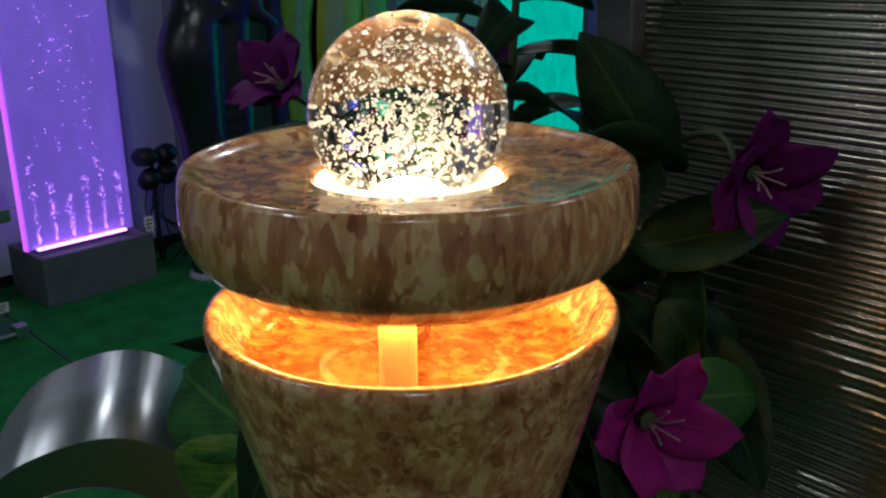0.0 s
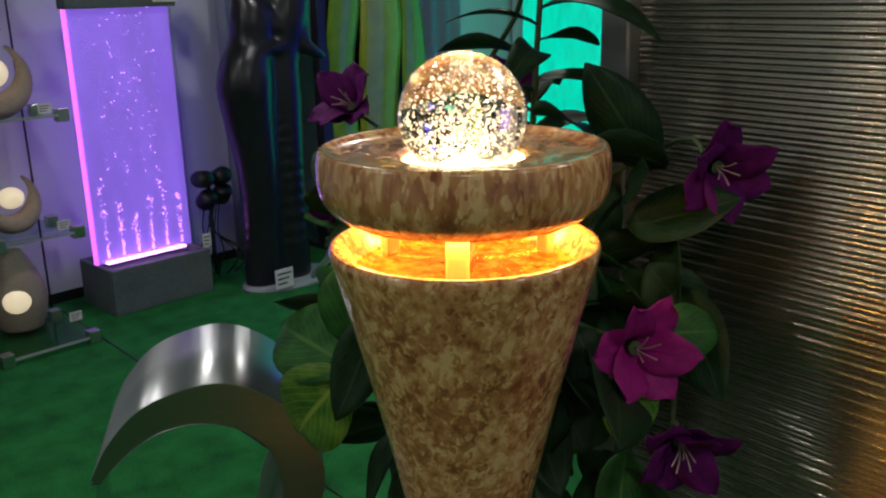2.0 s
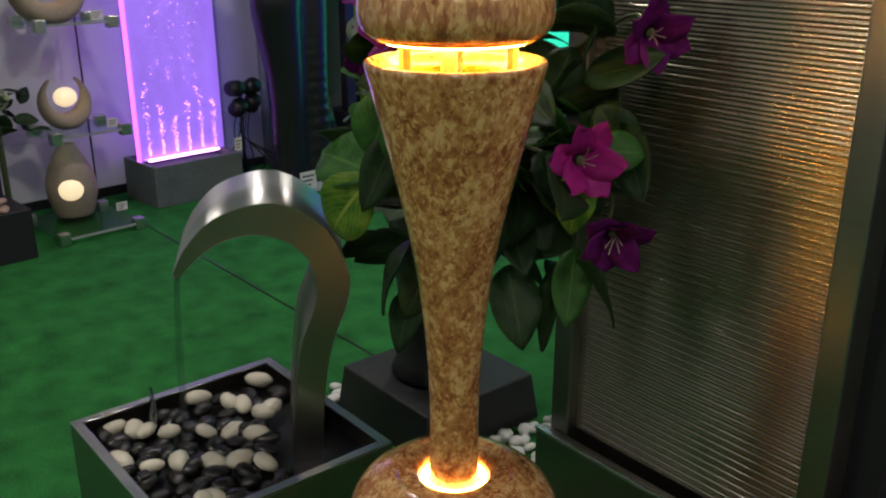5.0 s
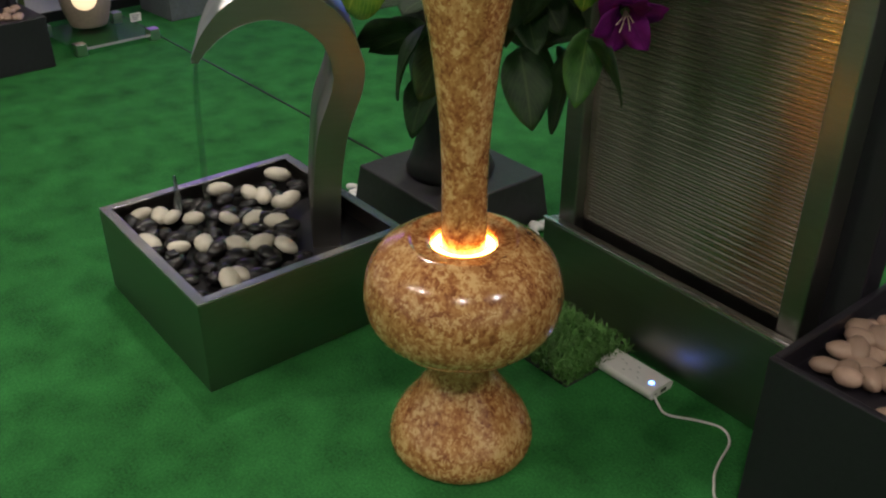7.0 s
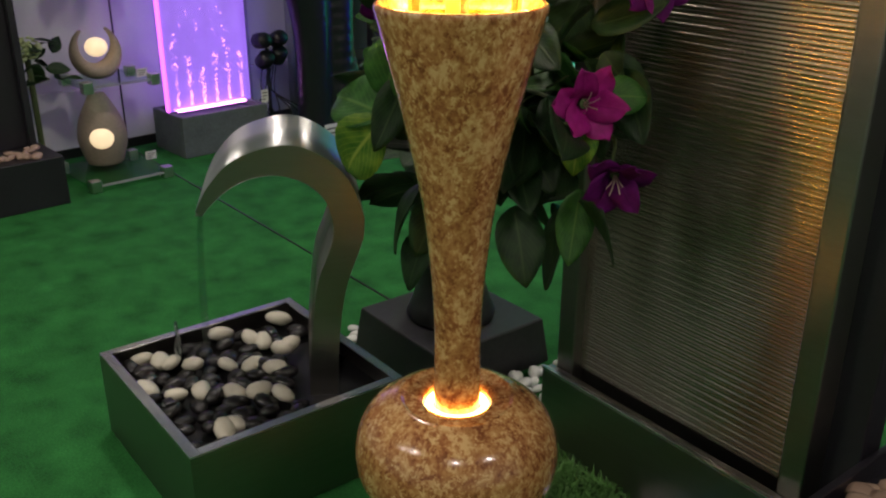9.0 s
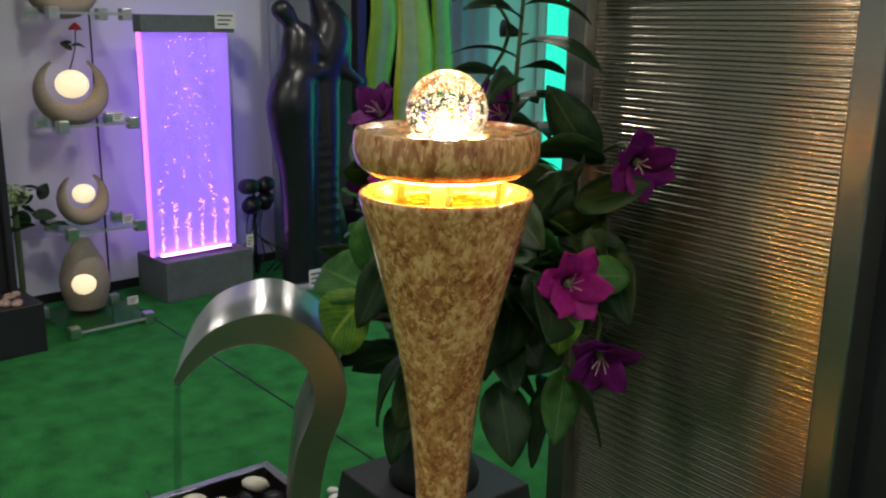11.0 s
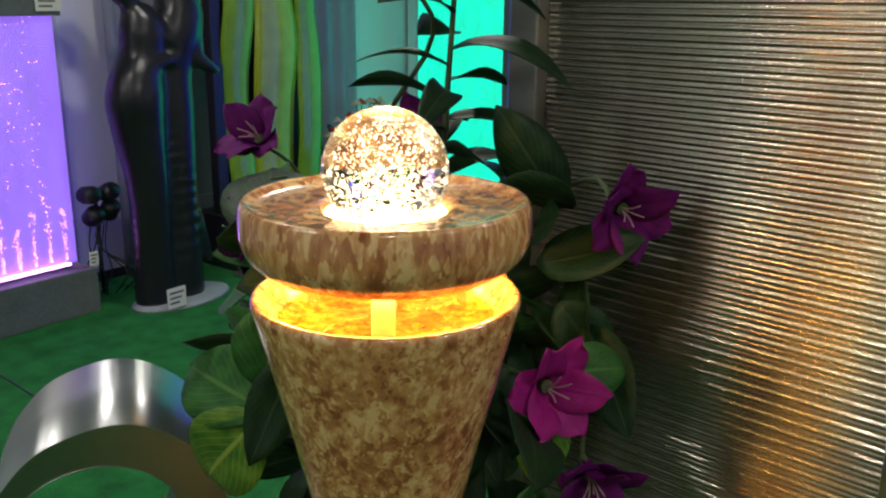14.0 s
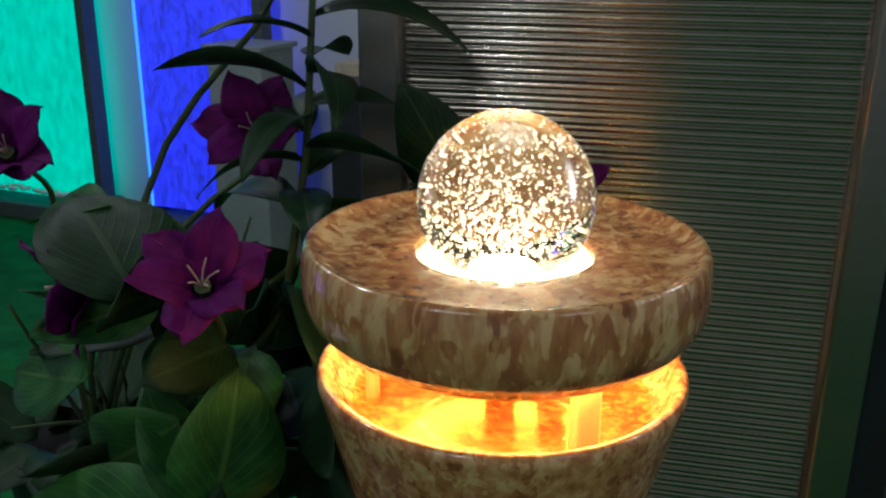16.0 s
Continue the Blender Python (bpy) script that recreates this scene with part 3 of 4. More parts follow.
part("side_panel", box_bm((-hx, -hy + tk, 0), (-hx + tk, hy - tk, BH - 0.004), 0.001), STEEL_DARK, spout)
part("side_panel", box_bm((hx - tk, -hy + tk, 0), (hx, hy - tk, BH - 0.004), 0.001), STEEL_DARK, spout)
part("rim", box_bm((-hx, -hy, BH - 0.0038), (hx, -hy + rim, BH), 0.001), STEEL, spout)
part("rim", box_bm((-hx, hy - rim, BH - 0.0038), (hx, hy, BH), 0.001), STEEL, spout)
part("rim", box_bm((-hx, -hy + rim, BH - 0.0038), (-hx + rim, hy - rim, BH), 0.001), STEEL, spout)
part("rim", box_bm((hx - rim, -hy + rim, BH - 0.0038), (hx, hy - rim, BH), 0.001), STEEL, spout)
part("tray", box_bm((-hx + tk, -hy + tk, 0.10), (hx - tk, hy - tk, 0.165), 0), RUBBER, spout)
outer = [(-0.272, 0.638), (-0.259, 0.666), (-0.243, 0.694), (-0.205, 0.738), (-0.160, 0.764), (-0.093, 0.780), (-0.038, 0.769), (0.017, 0.730), (0.050, 0.682), (0.070, 0.620), (0.0735, 0.595), (0.0655, 0.545), (0.0305, 0.443), (0.012, 0.330), (0.004, 0.224), (0.0, 0.146)]
inner = [(-0.260, 0.629), (-0.249, 0.644), (-0.235, 0.659), (-0.205, 0.685), (-0.1635, 0.707), (-0.108, 0.715), (-0.053, 0.698), (-0.020, 0.670), (-0.004, 0.645), (0.005, 0.610), (0.007, 0.570), (-0.008, 0.520), (-0.0325, 0.451), (-0.048, 0.338), (-0.058, 0.233), (-0.062, 0.146)]
so, si = smooth_curve([(y, z, 0) for y, z in outer], 64), smooth_curve([(y, z, 0) for y, z in inner], 64)
cx, cy = (BX0 + BX1) / 2, (BY0 + BY1) / 2
ARCH = Matrix.Translation((-0.905 - cx, 0.480 - cy, 0)) @ Matrix.Rotation(radians(-29), 4, "Z") @ Matrix.Diagonal((1, 1.07, 1.018, 1))
SPAN = 0.275
for x0, x1 in ((-0.003, 0.0), (-SPAN, -SPAN + 0.003)):
    bm = bmesh.new()
    grid = [[bm.verts.new((x, p.x, p.y)) for x in (x0, x1)] + [bm.verts.new((x, q.x, q.y)) for x in (x1, x0)] for p, q in zip(so, si)]
    for g, h in zip(grid, grid[1:]):
        for k in range(4):
            bm.faces.new((g[k], g[(k + 1) % 4], h[(k + 1) % 4], h[k]))
    bm.faces.new(grid[0])
    bm.faces.new(grid[-1][::-1])
    bmesh.ops.recalc_face_normals(bm, faces=bm.faces)
    part("side_plate", bm, STEEL_DARK, spout, "dull curved steel side plate").matrix_local = ARCH
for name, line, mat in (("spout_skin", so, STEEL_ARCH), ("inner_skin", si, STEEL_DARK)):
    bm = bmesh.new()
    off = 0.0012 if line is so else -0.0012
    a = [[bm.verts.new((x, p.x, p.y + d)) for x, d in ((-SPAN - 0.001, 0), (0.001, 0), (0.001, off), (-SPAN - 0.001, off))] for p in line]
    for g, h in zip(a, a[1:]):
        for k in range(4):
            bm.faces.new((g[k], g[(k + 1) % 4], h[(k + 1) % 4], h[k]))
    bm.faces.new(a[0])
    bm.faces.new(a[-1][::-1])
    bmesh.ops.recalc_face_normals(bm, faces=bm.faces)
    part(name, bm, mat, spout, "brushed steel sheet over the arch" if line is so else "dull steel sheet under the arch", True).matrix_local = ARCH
part("lip_plate", box_bm((-SPAN, -0.2725, 0.6295), (0, -0.2595, 0.6325), 0.0005), STEEL_DARK, spout).matrix_local = ARCH
stream = bmesh.new()
for k in range(9):
    x = -0.06 - 0.017 * k
    pts = [(x + 0.001 * math.sin(k), -0.267, 0.632), (x, -0.280, 0.57), (x, -0.288, 0.44), (x + 0.002, -0.295, 0.20)]
    tube_bm(smooth_curve(pts, 10), 0.0010, 5, stream)
stream_ob = part("water_stream", stream, WATER, None, smooth=True)
stream_ob.matrix_world = Matrix.Translation((cx, cy, 0)) @ ARCH
tagged(stream_ob, "thin clear strands of water falling from the steel spout", "water", kind="stuff")
pebble_shapes = {}


def pebble(kind, i, mat):
    if (kind, i) not in pebble_shapes:
        me = to_mesh("pebble", blob_bm(Matrix.Diagonal((1, 0.68, 0.5, 1)), i + 11 * len(kind), 0.16, 2))
        me.polygons.foreach_set("use_smooth", [True] * len(me.polygons))
        me.materials.append(mat)
        pebble_shapes[kind, i] = me
    return pebble_shapes[kind, i]


def pebbles(kind, mat, spots, label, group):
    r = random.Random(len(spots) + len(kind))
    for i, (x, y, z, s) in enumerate(spots):
        ob = new("pebble", pebble(kind, i % 5, mat))
        ob.matrix_world = Matrix.Translation((x, y, z)) @ Euler((r.uniform(-0.3, 0.3), r.uniform(-0.3, 0.3), r.uniform(0, 6.28))).to_matrix().to_4x4() @ Matrix.Scale(s, 4)
        tagged(ob, label, "pebble", group)


def pebble_bed(mat, spots, label):
    """Many small stones as one bed."""
    bm = bmesh.new()
    q = random.Random(len(spots))
    for x, y, z, s in spots:
        m = Matrix.Translation((x, y, z)) @ Euler((q.uniform(-0.3, 0.3), q.uniform(-0.3, 0.3), q.uniform(0, 6.28))).to_matrix().to_4x4() @ Matrix.Diagonal((s, s * 0.7, s * 0.5, 1))
        bmesh.ops.create_icosphere(bm, subdivisions=2, radius=1, matrix=m)
    tagged(part("pebble_bed", bm, mat, smooth=True), label, "pebbles", kind="stuff")


r = random.Random(3)
black, white = [], []
nx, ny = 11, 10
for i in range(nx):
    for j in range(ny):
        x = BX0 + 0.035 + (BX1 - BX0 - 0.07) * (i + r.uniform(0.1, 0.9)) / nx
        y = BY0 + 0.035 + (BY1 - BY0 - 0.07) * (j + r.uniform(0.1, 0.9)) / ny
        u = ARCH.inverted() @ Vector((x - cx, y - cy, 0))
        if -SPAN - 0.02 < u.x < 0.03 and -0.10 < u.y < 0.03 or u.x > 0.03 and y > 0.38 or u.y > 0.03:
            continue
        if (3 * i + 5 * j) % 4 == (1 if r.random() < 0.85 else 0) and x < -0.84:
            white.append((x, y, 0.196 + r.uniform(0, 0.010), r.uniform(0.029, 0.040)))
        else:
            black.append((x, y, 0.180 + r.uniform(0, 0.016), r.uniform(0.026, 0.036)))
pebbles("white", PEBBLE_W, white, "smooth cream-white pebble lying in the steel basin", "basin pebbles")
pebbles("black", PEBBLE_B, black, "smooth wet black pebble lying in the steel basin", "basin pebbles")
lamp = thing("spotlight", (-1.04, 0.112, 0.183), "small black underwater spotlight among the basin pebbles", "spotlight")
part("housing", box_bm((-0.014, -0.012, -0.02), (0.014, 0.012, 0.035), 0.003), RUBBER, lamp)
part("label_plate", box_bm((-0.006, -0.0135, 0.012), (0.006, -0.0122, 0.03), 0.0004), SLATE_LIGHT, lamp)
nozzle = thing("bubbler", (-1.245, 0.222, 0.183), "clear acrylic tube standing upright among the basin pebbles", "tube")
part("tube", lathe_bm([(0.011, 0), (0.011, 0.05), (0.006, 0.085), (0.004, 0.12), (0.003, 0.12), (0.005, 0.085), (0.009, 0.05), (0.009, 0)], 20), TUBE, nozzle, smooth=True)


# ---- the planter behind ----
PX, PY = -1.125, 1.005
planter = thing("planter", (PX, PY, 0), "dark grey urn on a square tapered plinth with artificial hibiscus", "planter")
bm = bmesh.new()
bmesh.ops.create_cone(bm, cap_ends=True, segments=4, radius1=0.296, radius2=0.272, depth=0.14, matrix=Matrix.Translation((0, 0, 0.07)) @ Matrix.Rotation(radians(45), 4, "Z"))
bmesh.ops.bevel(bm, geom=list(bm.edges), offset=0.006, segments=2, affect="EDGES", profile=0.5)
part("plinth", bm, POT, planter)
part("urn", lathe_bm([(0, 0.1405), (0.125, 0.1405), (0.13, 0.155), (0.115, 0.19), (0.10, 0.24), (0.10, 0.32), (0.112, 0.42), (0.124, 0.52), (0.132, 0.60), (0.138, 0.64), (0.135, 0.65), (0.12, 0.64), (0.11, 0.60), (0, 0.60)], 40), POT, planter, "dark flared urn", True)

LEAF_MESH = [blade_mesh("leaf", 0.13, 0.078, 0.5, 0.12, 0.85), blade_mesh("leaf", 0.125, 0.084, 0.9, 0.10, 0.9), blade_mesh("leaf", 0.14, 0.070, -0.3, 0.14, 0.8)]
PALE_MESH = [m.copy() for m in LEAF_MESH]
DARK_MESH = [m.copy() for m in LEAF_MESH]
LONG_MESH = [blade_mesh("leaf", 0.14, 0.046, 0.9, 0.15, 0.85), blade_mesh("leaf", 0.15, 0.042, 1.2, 0.15, 0.85), blade_mesh("leaf", 0.125, 0.048, 0.5, 0.15, 0.9)]
PETAL_MESH = [blade_mesh("petal", 0.100, 0.060, -0.80, -0.16, 1.15, -0.25, wave=0.10), blade_mesh("petal", 0.096, 0.066, -1.00, -0.20, 1.2, -0.35, wave=0.12)]
PETAL_SHADED_MESH = [m.copy() for m in PETAL_MESH]


def flower(p, facing, size, dark, parent, roll=0.0):
    """A lily-like bloom: six petals in a trumpet, pale stamens, green calyx."""
    me, mat = (PETAL_SHADED_MESH, PETAL_SHADED) if dark else (PETAL_MESH, PETAL)
    head = part("bloom", tube_bm([(0, 0, 0), (0.02, 0, 0), (0.035, 0, 0)], 0.006, 8, taper=1.6), STEM, parent, "magenta trumpet bloom")
    head.matrix_local = aim(p, facing, roll, size)
    for k in range(6):
        a = 60 * k + (8 if k % 2 else 0)
        m = Matrix.Rotation(radians(a), 4, "X") @ Matrix.Translation((0.012, 0, 0.006)) @ Matrix.Rotation(radians(-17 - 8 * (k % 2)), 4, "Y")
        place_mesh("petal", me[k % 2], mat, m @ Matrix.Scale(1.0 - 0.06 * (k % 2), 4), head)
    for k in range(5):
        a = 2 * math.pi * k / 5
        bm = bmesh.new()
        tube_bm(smooth_curve([(0.02, 0, 0), (0.05, 0.006 * math.cos(a), 0.006 * math.sin(a)), (0.075, 0.017 * math.cos(a), 0.017 * math.sin(a) + 0.006)], 6), 0.0011, 5, bm)
        part("stamen", bm, STAMEN, head, "thin pale stamen")
    return head


def leaf(p, direction, size, kind, parent, roll=0.0, i=0):
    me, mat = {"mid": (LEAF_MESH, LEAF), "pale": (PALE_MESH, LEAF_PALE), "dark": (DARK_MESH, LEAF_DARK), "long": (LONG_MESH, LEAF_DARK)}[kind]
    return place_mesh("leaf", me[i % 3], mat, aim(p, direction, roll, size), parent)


plant = thing("hibiscus_plant", (0, 0, 0.022), "artificial hibiscus with magenta blooms and waxy green leaves", "plant")
ROOT = Vector((-1.08, 0.96, 0.60))


def branch(points, radius=0.006):
    part("branch", tube_bm(smooth_curve([ROOT, *points], 14), radius, 7, taper=0.5), STEM, plant, smooth=True)


# place, facing, size, and whether the petal colour is darkened for shade
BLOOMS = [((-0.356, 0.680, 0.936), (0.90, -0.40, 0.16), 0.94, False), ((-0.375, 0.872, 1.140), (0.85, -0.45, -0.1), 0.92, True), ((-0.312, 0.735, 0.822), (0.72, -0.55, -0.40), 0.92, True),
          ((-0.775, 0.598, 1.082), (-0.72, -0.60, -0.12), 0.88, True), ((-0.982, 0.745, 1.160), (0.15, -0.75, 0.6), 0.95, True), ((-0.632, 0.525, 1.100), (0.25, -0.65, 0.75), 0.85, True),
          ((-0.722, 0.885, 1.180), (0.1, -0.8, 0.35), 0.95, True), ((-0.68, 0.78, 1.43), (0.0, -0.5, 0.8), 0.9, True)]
for p, f, s, d in BLOOMS:
    back = Vector(p) - 0.10 * Vector(f)
    branch([(Vector(p) + ROOT) / 2 + Vector((0, 0, 0.10)), back, Vector(p)])
    flower(p, f, s, d, plant, 20 * len(plant.children))
# large leaves beside the stem, round the open bloom and below the other blooms: base, tip, look, width
def leaf_to(base, tip, kind, wide=1.0, face=(0.60, -0.58, 0.45), i=0):
    x = Vector(tip) - Vector(base)
    size = x.length / 0.128
    x.normalize()
    z = (Vector(face) - x * x.dot(Vector(face))).normalized()
    ob = leaf(base, x, size, kind, plant, 0, i)
    ob.matrix_local = Matrix.Translation(base) @ Matrix((x, z.cross(x), z)).transposed().to_4x4() @ Matrix.Diagonal((size, size * wide, size, 1))


for i, (base, tip, kind, wide) in enumerate((
        ((-0.597, 0.433, 0.900), (-0.800, 0.412, 0.930), "mid", 0.88), ((-0.600, 0.430, 0.896), (-0.700, 0.340, 0.760), "pale", 0.95),
        ((-0.610, 0.450, 0.915), (-0.690, 0.500, 1.000), "mid", 1.0), ((-0.330, 0.665, 0.925), (-0.304, 0.627, 0.822), "pale", 1.05),
        ((-0.335, 0.705, 0.945), (-0.252, 0.760, 0.965), "mid", 1.1), ((-0.384, 0.732, 0.755), (-0.372, 0.700, 0.622), "mid", 1.0),
        ((-0.705, 0.532, 1.085), (-0.826, 0.620, 1.196), "dark", 1.2), ((-0.595, 0.428, 0.935), (-0.538, 0.416, 1.066), "mid", 1.1),
        ((-0.790, 0.550, 0.985), (-0.905, 0.625, 0.935), "mid", 1.2), ((-0.640, 0.470, 1.000), (-0.760, 0.480, 0.905), "mid", 1.1),
        ((-0.700, 0.520, 0.965), (-0.800, 0.520, 0.850), "dark", 1.1), ((-0.560, 0.455, 0.985), (-0.600, 0.420, 0.850), "dark", 0.9))):
    leaf_to(base, tip, kind, wide, i=i)
for k in range(9):
    a = radians(40 * k + 10)
    out = Vector((math.cos(a), math.sin(a), 0))
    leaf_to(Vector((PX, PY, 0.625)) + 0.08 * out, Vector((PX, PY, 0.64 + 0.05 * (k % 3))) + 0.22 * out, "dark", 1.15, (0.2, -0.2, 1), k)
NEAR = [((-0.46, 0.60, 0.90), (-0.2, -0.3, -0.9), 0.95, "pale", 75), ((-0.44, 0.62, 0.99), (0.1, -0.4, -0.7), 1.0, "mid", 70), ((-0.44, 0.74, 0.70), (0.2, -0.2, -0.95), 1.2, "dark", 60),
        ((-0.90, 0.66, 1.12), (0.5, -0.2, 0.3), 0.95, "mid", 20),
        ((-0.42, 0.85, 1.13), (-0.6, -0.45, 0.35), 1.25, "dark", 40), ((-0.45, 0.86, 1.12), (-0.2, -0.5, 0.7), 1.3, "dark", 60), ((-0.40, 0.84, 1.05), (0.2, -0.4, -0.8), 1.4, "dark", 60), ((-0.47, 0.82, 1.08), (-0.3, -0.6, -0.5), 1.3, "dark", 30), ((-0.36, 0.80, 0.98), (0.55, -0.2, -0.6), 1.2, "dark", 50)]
for i, (p, d, s, k, roll) in enumerate(NEAR):
    leaf(p, d, s, k, plant, roll, i)
r = random.Random(12)
for k in range(190):
    a = r.uniform(0, 2 * math.pi)
    rad = abs(r.gauss(0.17, 0.07))
    z = r.uniform(0.62, 1.10)
    if z < 0.80 and k % 3:
        continue
    p = Vector((-0.66 + rad * math.cos(a) * 1.0, 0.72 + 0.8 * rad * math.sin(a), z))
    if p.x < -0.78 and z > 0.85 or p.x + p.y < -0.16 and z > 0.95:
        continue
    if (p.xy - Vector((AX, AY))).length < 0.24 or p.y > 0.88 + 0.02 and p.x > -0.52:
        continue
    if p.y < 0.53 and z > 0.86 and p.x < -0.52:
        continue
    d = Vector((math.cos(a), math.sin(a), r.uniform(-1.4, 0.4)))
    if p.y > 0.80 and p.x > -0.6:
        d.y = -abs(d.y)
    # low and inner leaves get the dark colour, standing in for shade
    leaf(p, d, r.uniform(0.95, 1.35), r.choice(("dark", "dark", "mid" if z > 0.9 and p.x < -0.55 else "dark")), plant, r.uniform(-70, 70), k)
for k in range(26):
    a = 2 * math.pi * k / 26
    branch([(-0.85 + 0.1 * math.cos(a), 0.8 + 0.1 * math.sin(a), 0.8), (-0.74 + 0.26 * math.cos(a), 0.74 + 0.2 * math.sin(a), 0.85 + 0.25 * ((k * 7) % 5) / 5)], 0.004) if k % 2 else None

shrub = thing("tall_leafy_stem", (-0.008, 0.020, 0.022), "upright artificial stem with long narrow dark leaves", "plant")
top_pts = [(-1.07, 0.97, 0.60), (-0.72, 0.82, 0.9), (-0.64, 0.795, 1.12), (-0.615, 0.785, 1.30), (-0.60, 0.79, 1.52)]
part("branch", tube_bm(smooth_curve(top_pts, 20), 0.007, 8, taper=0.5), STEM, shrub, smooth=True)
line = smooth_curve(top_pts, 40)
for k in range(22):
    p = line[18 + k]
    a = radians(137.5 * k + 20)
    leaf(p, (math.cos(a), math.sin(a), 0.55 - 0.2 * (k % 3)), 1.0 + 0.12 * ((k * 3) % 4), "long", shrub, 15 * (k % 5) - 30, k)

# white pebbles on the carpet round the plinth
r = random.Random(8)
spots = []
for k in range(62):
    if k < 42:
        x, y = r.uniform(-0.89, -0.68), r.uniform(0.98, 1.22)
    else:
        x, y = r.uniform(-1.46, -1.34), r.uniform(0.70, 1.2)
    spots.append((x, y, 0.012 + 0.014 * r.random() * (k % 3), r.uniform(0.018, 0.027)))
pebbles("snow", PEBBLE_S, spots, "smooth snow-white pebble on the green carpet", "white pebbles by the plinth")

# grass mat
bm = bmesh.new()
r = random.Random(4)
for k in range(3600):
    x, y = r.uniform(-0.60, -0.275), r.uniform(0.625, 0.838)
    h, a, lean = r.uniform(0.025, 0.06), r.uniform(0, 6.28), r.uniform(0.2, 1.0)
    w = r.uniform(0.0012, 0.0022)
    c, s = math.cos(a), math.sin(a)
    v = [bm.verts.new(q) for q in ((x - s * w, y + c * w, 0.004), (x + s * w, y - c * w, 0.004), (x + c * h * lean * 0.5 + s * w, y + s * h * lean * 0.5 - c * w, h * 0.65), (x + c * h * lean * 0.5 - s * w, y + s * h * lean * 0.5 + c * w, h * 0.65), (x + c * h * lean, y + s * h * lean, h * (1.1 - 0.4 * lean)))]
    bm.faces.new(v[:4])
    bm.faces.new((v[3], v[2], v[4]))
mat_ob = thing("grass_mat", (-0.035, 0.050, 0), "small mat of green plastic grass on the carpet", "grass mat")
tagged(part("turf", bm, GRASS, mat_ob), kind="stuff")
part("backing", box_bm((-0.60, 0.625, 0.0), (-0.275, 0.838, 0.005), 0.001), POT, mat_ob)

# power bank and its lead
bank = thing("power_bank", Matrix.Translation((-0.243, 0.819, 0.0)) @ Matrix.Rotation(radians(2), 4, "Z"), "white power bank with a lit blue button on the carpet", "power bank")
bm = bmesh.new()
bmesh.ops.create_cube(bm, size=1, matrix=Matrix.Translation((0, 0, 0.0115)) @ Matrix.Diagonal((0.155, 0.078, 0.022, 1)))
bmesh.ops.bevel(bm, geom=[e for e in bm.edges if abs(e.verts[0].co.x - e.verts[1].co.x) > 0.1], offset=0.009, segments=5, affect="EDGES", profile=0.5)
part("case", bm, WHITE, bank, smooth=False)
part("port", box_bm((0.0778, -0.004, 0.006), (0.0784, 0.016, 0.015), 0.0002), RUBBER, bank, "dark socket")
part("port", box_bm((0.0778, -0.028, 0.008), (0.0784, -0.019, 0.014), 0.0002), RUBBER, bank, "dark socket")
b = part("button", lathe_bm([(0.0035, 0), (0.0055, 0), (0.0055, 0.0009), (0.0035, 0.0009), (0.0035, 0)], 20), BLUE_LED, bank, "blue lit ring button")
b.location = (0.055, -0.008, 0.0226)
for k, (x, y) in enumerate(((-0.03, 0.004), (-0.01, -0.006), (0.008, -0.002), (-0.045, 0.01), (0.0, 0.014), (-0.02, -0.018), (0.02, -0.018))):
    part("mark", box_bm((x, y, 0.0226), (x + 0.007, y + 0.0022, 0.0229), 0), SLATE_LIGHT, bank, "small worn mark")
cable = tube_bm(smooth_curve([(-0.14, 0.756, 0.011), (-0.115, 0.742, 0.006), (-0.085, 0.735, 0.003), (-0.03, 0.772, 0.003), (0.015, 0.79, 0.003), (0.05, 0.765, 0.003), (0.072, 0.70, 0.003), (0.098, 0.65, 0.003), (0.16, 0.60, 0.003), (0.4, 0.55, 0.003)], 40), 0.0028, 8)
lead = part("cable", cable, WHITE, smooth=True)
lead.location = (-0.026, 0.041, 0)
tagged(lead, "thin white charging cable trailing over the carpet", "cable")

# black pebble-topped fountain beside the water wall
dark = thing("black_fountain", (0.13, 0.68, 0), "black lacquered fountain box topped with tan pebbles", "fountain")
part("box_front", box_bm((0, 0, 0), (0.62, 0.015, 0.34), 0.003), BLACK_BOX, dark)
part("box_side", box_bm((0, 0.015, 0), (0.015, 0.5, 0.34), 0.003), BLACK_BOX, dark)
part("box_side", box_bm((0.605, 0.015, 0), (0.62, 0.5, 0.34), 0.003), BLACK_BOX, dark)
part("box_back", box_bm((0.015, 0.485, 0), (0.605, 0.5, 0.34), 0.003), BLACK_BOX, dark)
part("tray", box_bm((0.015, 0.015, 0.2), (0.605, 0.485, 0.295), 0), BLACK_BOX, dark)
part("frame_post", box_bm((-0.075, 0.30, 0.0), (-0.002, 0.37, 1.75), 0.004), BLACK_BOX, dark, "tall black frame post")
part("frame_post", box_bm((0.545, 0.36, 0.296), (0.60, 0.43, 1.75), 0.004), BLACK_BOX, dark, "tall black frame post")
part("frame_rail", box_bm((-0.001, 0.36, 1.69), (0.545, 0.43, 1.75), 0.004), BLACK_BOX, dark)
# a glass pane; the opaque slate material stands in for dark glass
part("glass_face", box_bm((-0.001, 0.385, 0.345), (0.545, 0.395, 1.69), 0), SLATE, dark, "dark glass face with an opaque grey surface")
r = random.Random(6)
spots = [(0.13 + r.uniform(0.04, 0.58), 0.68 + r.uniform(0.04, 0.34), 0.305 + r.uniform(0, 0.022), r.uniform(0.028, 0.038)) for _ in range(70)]
pebbles("tan", PEBBLE_T, spots, "smooth tan pebble heaped in the black fountain box", "tan pebbles")


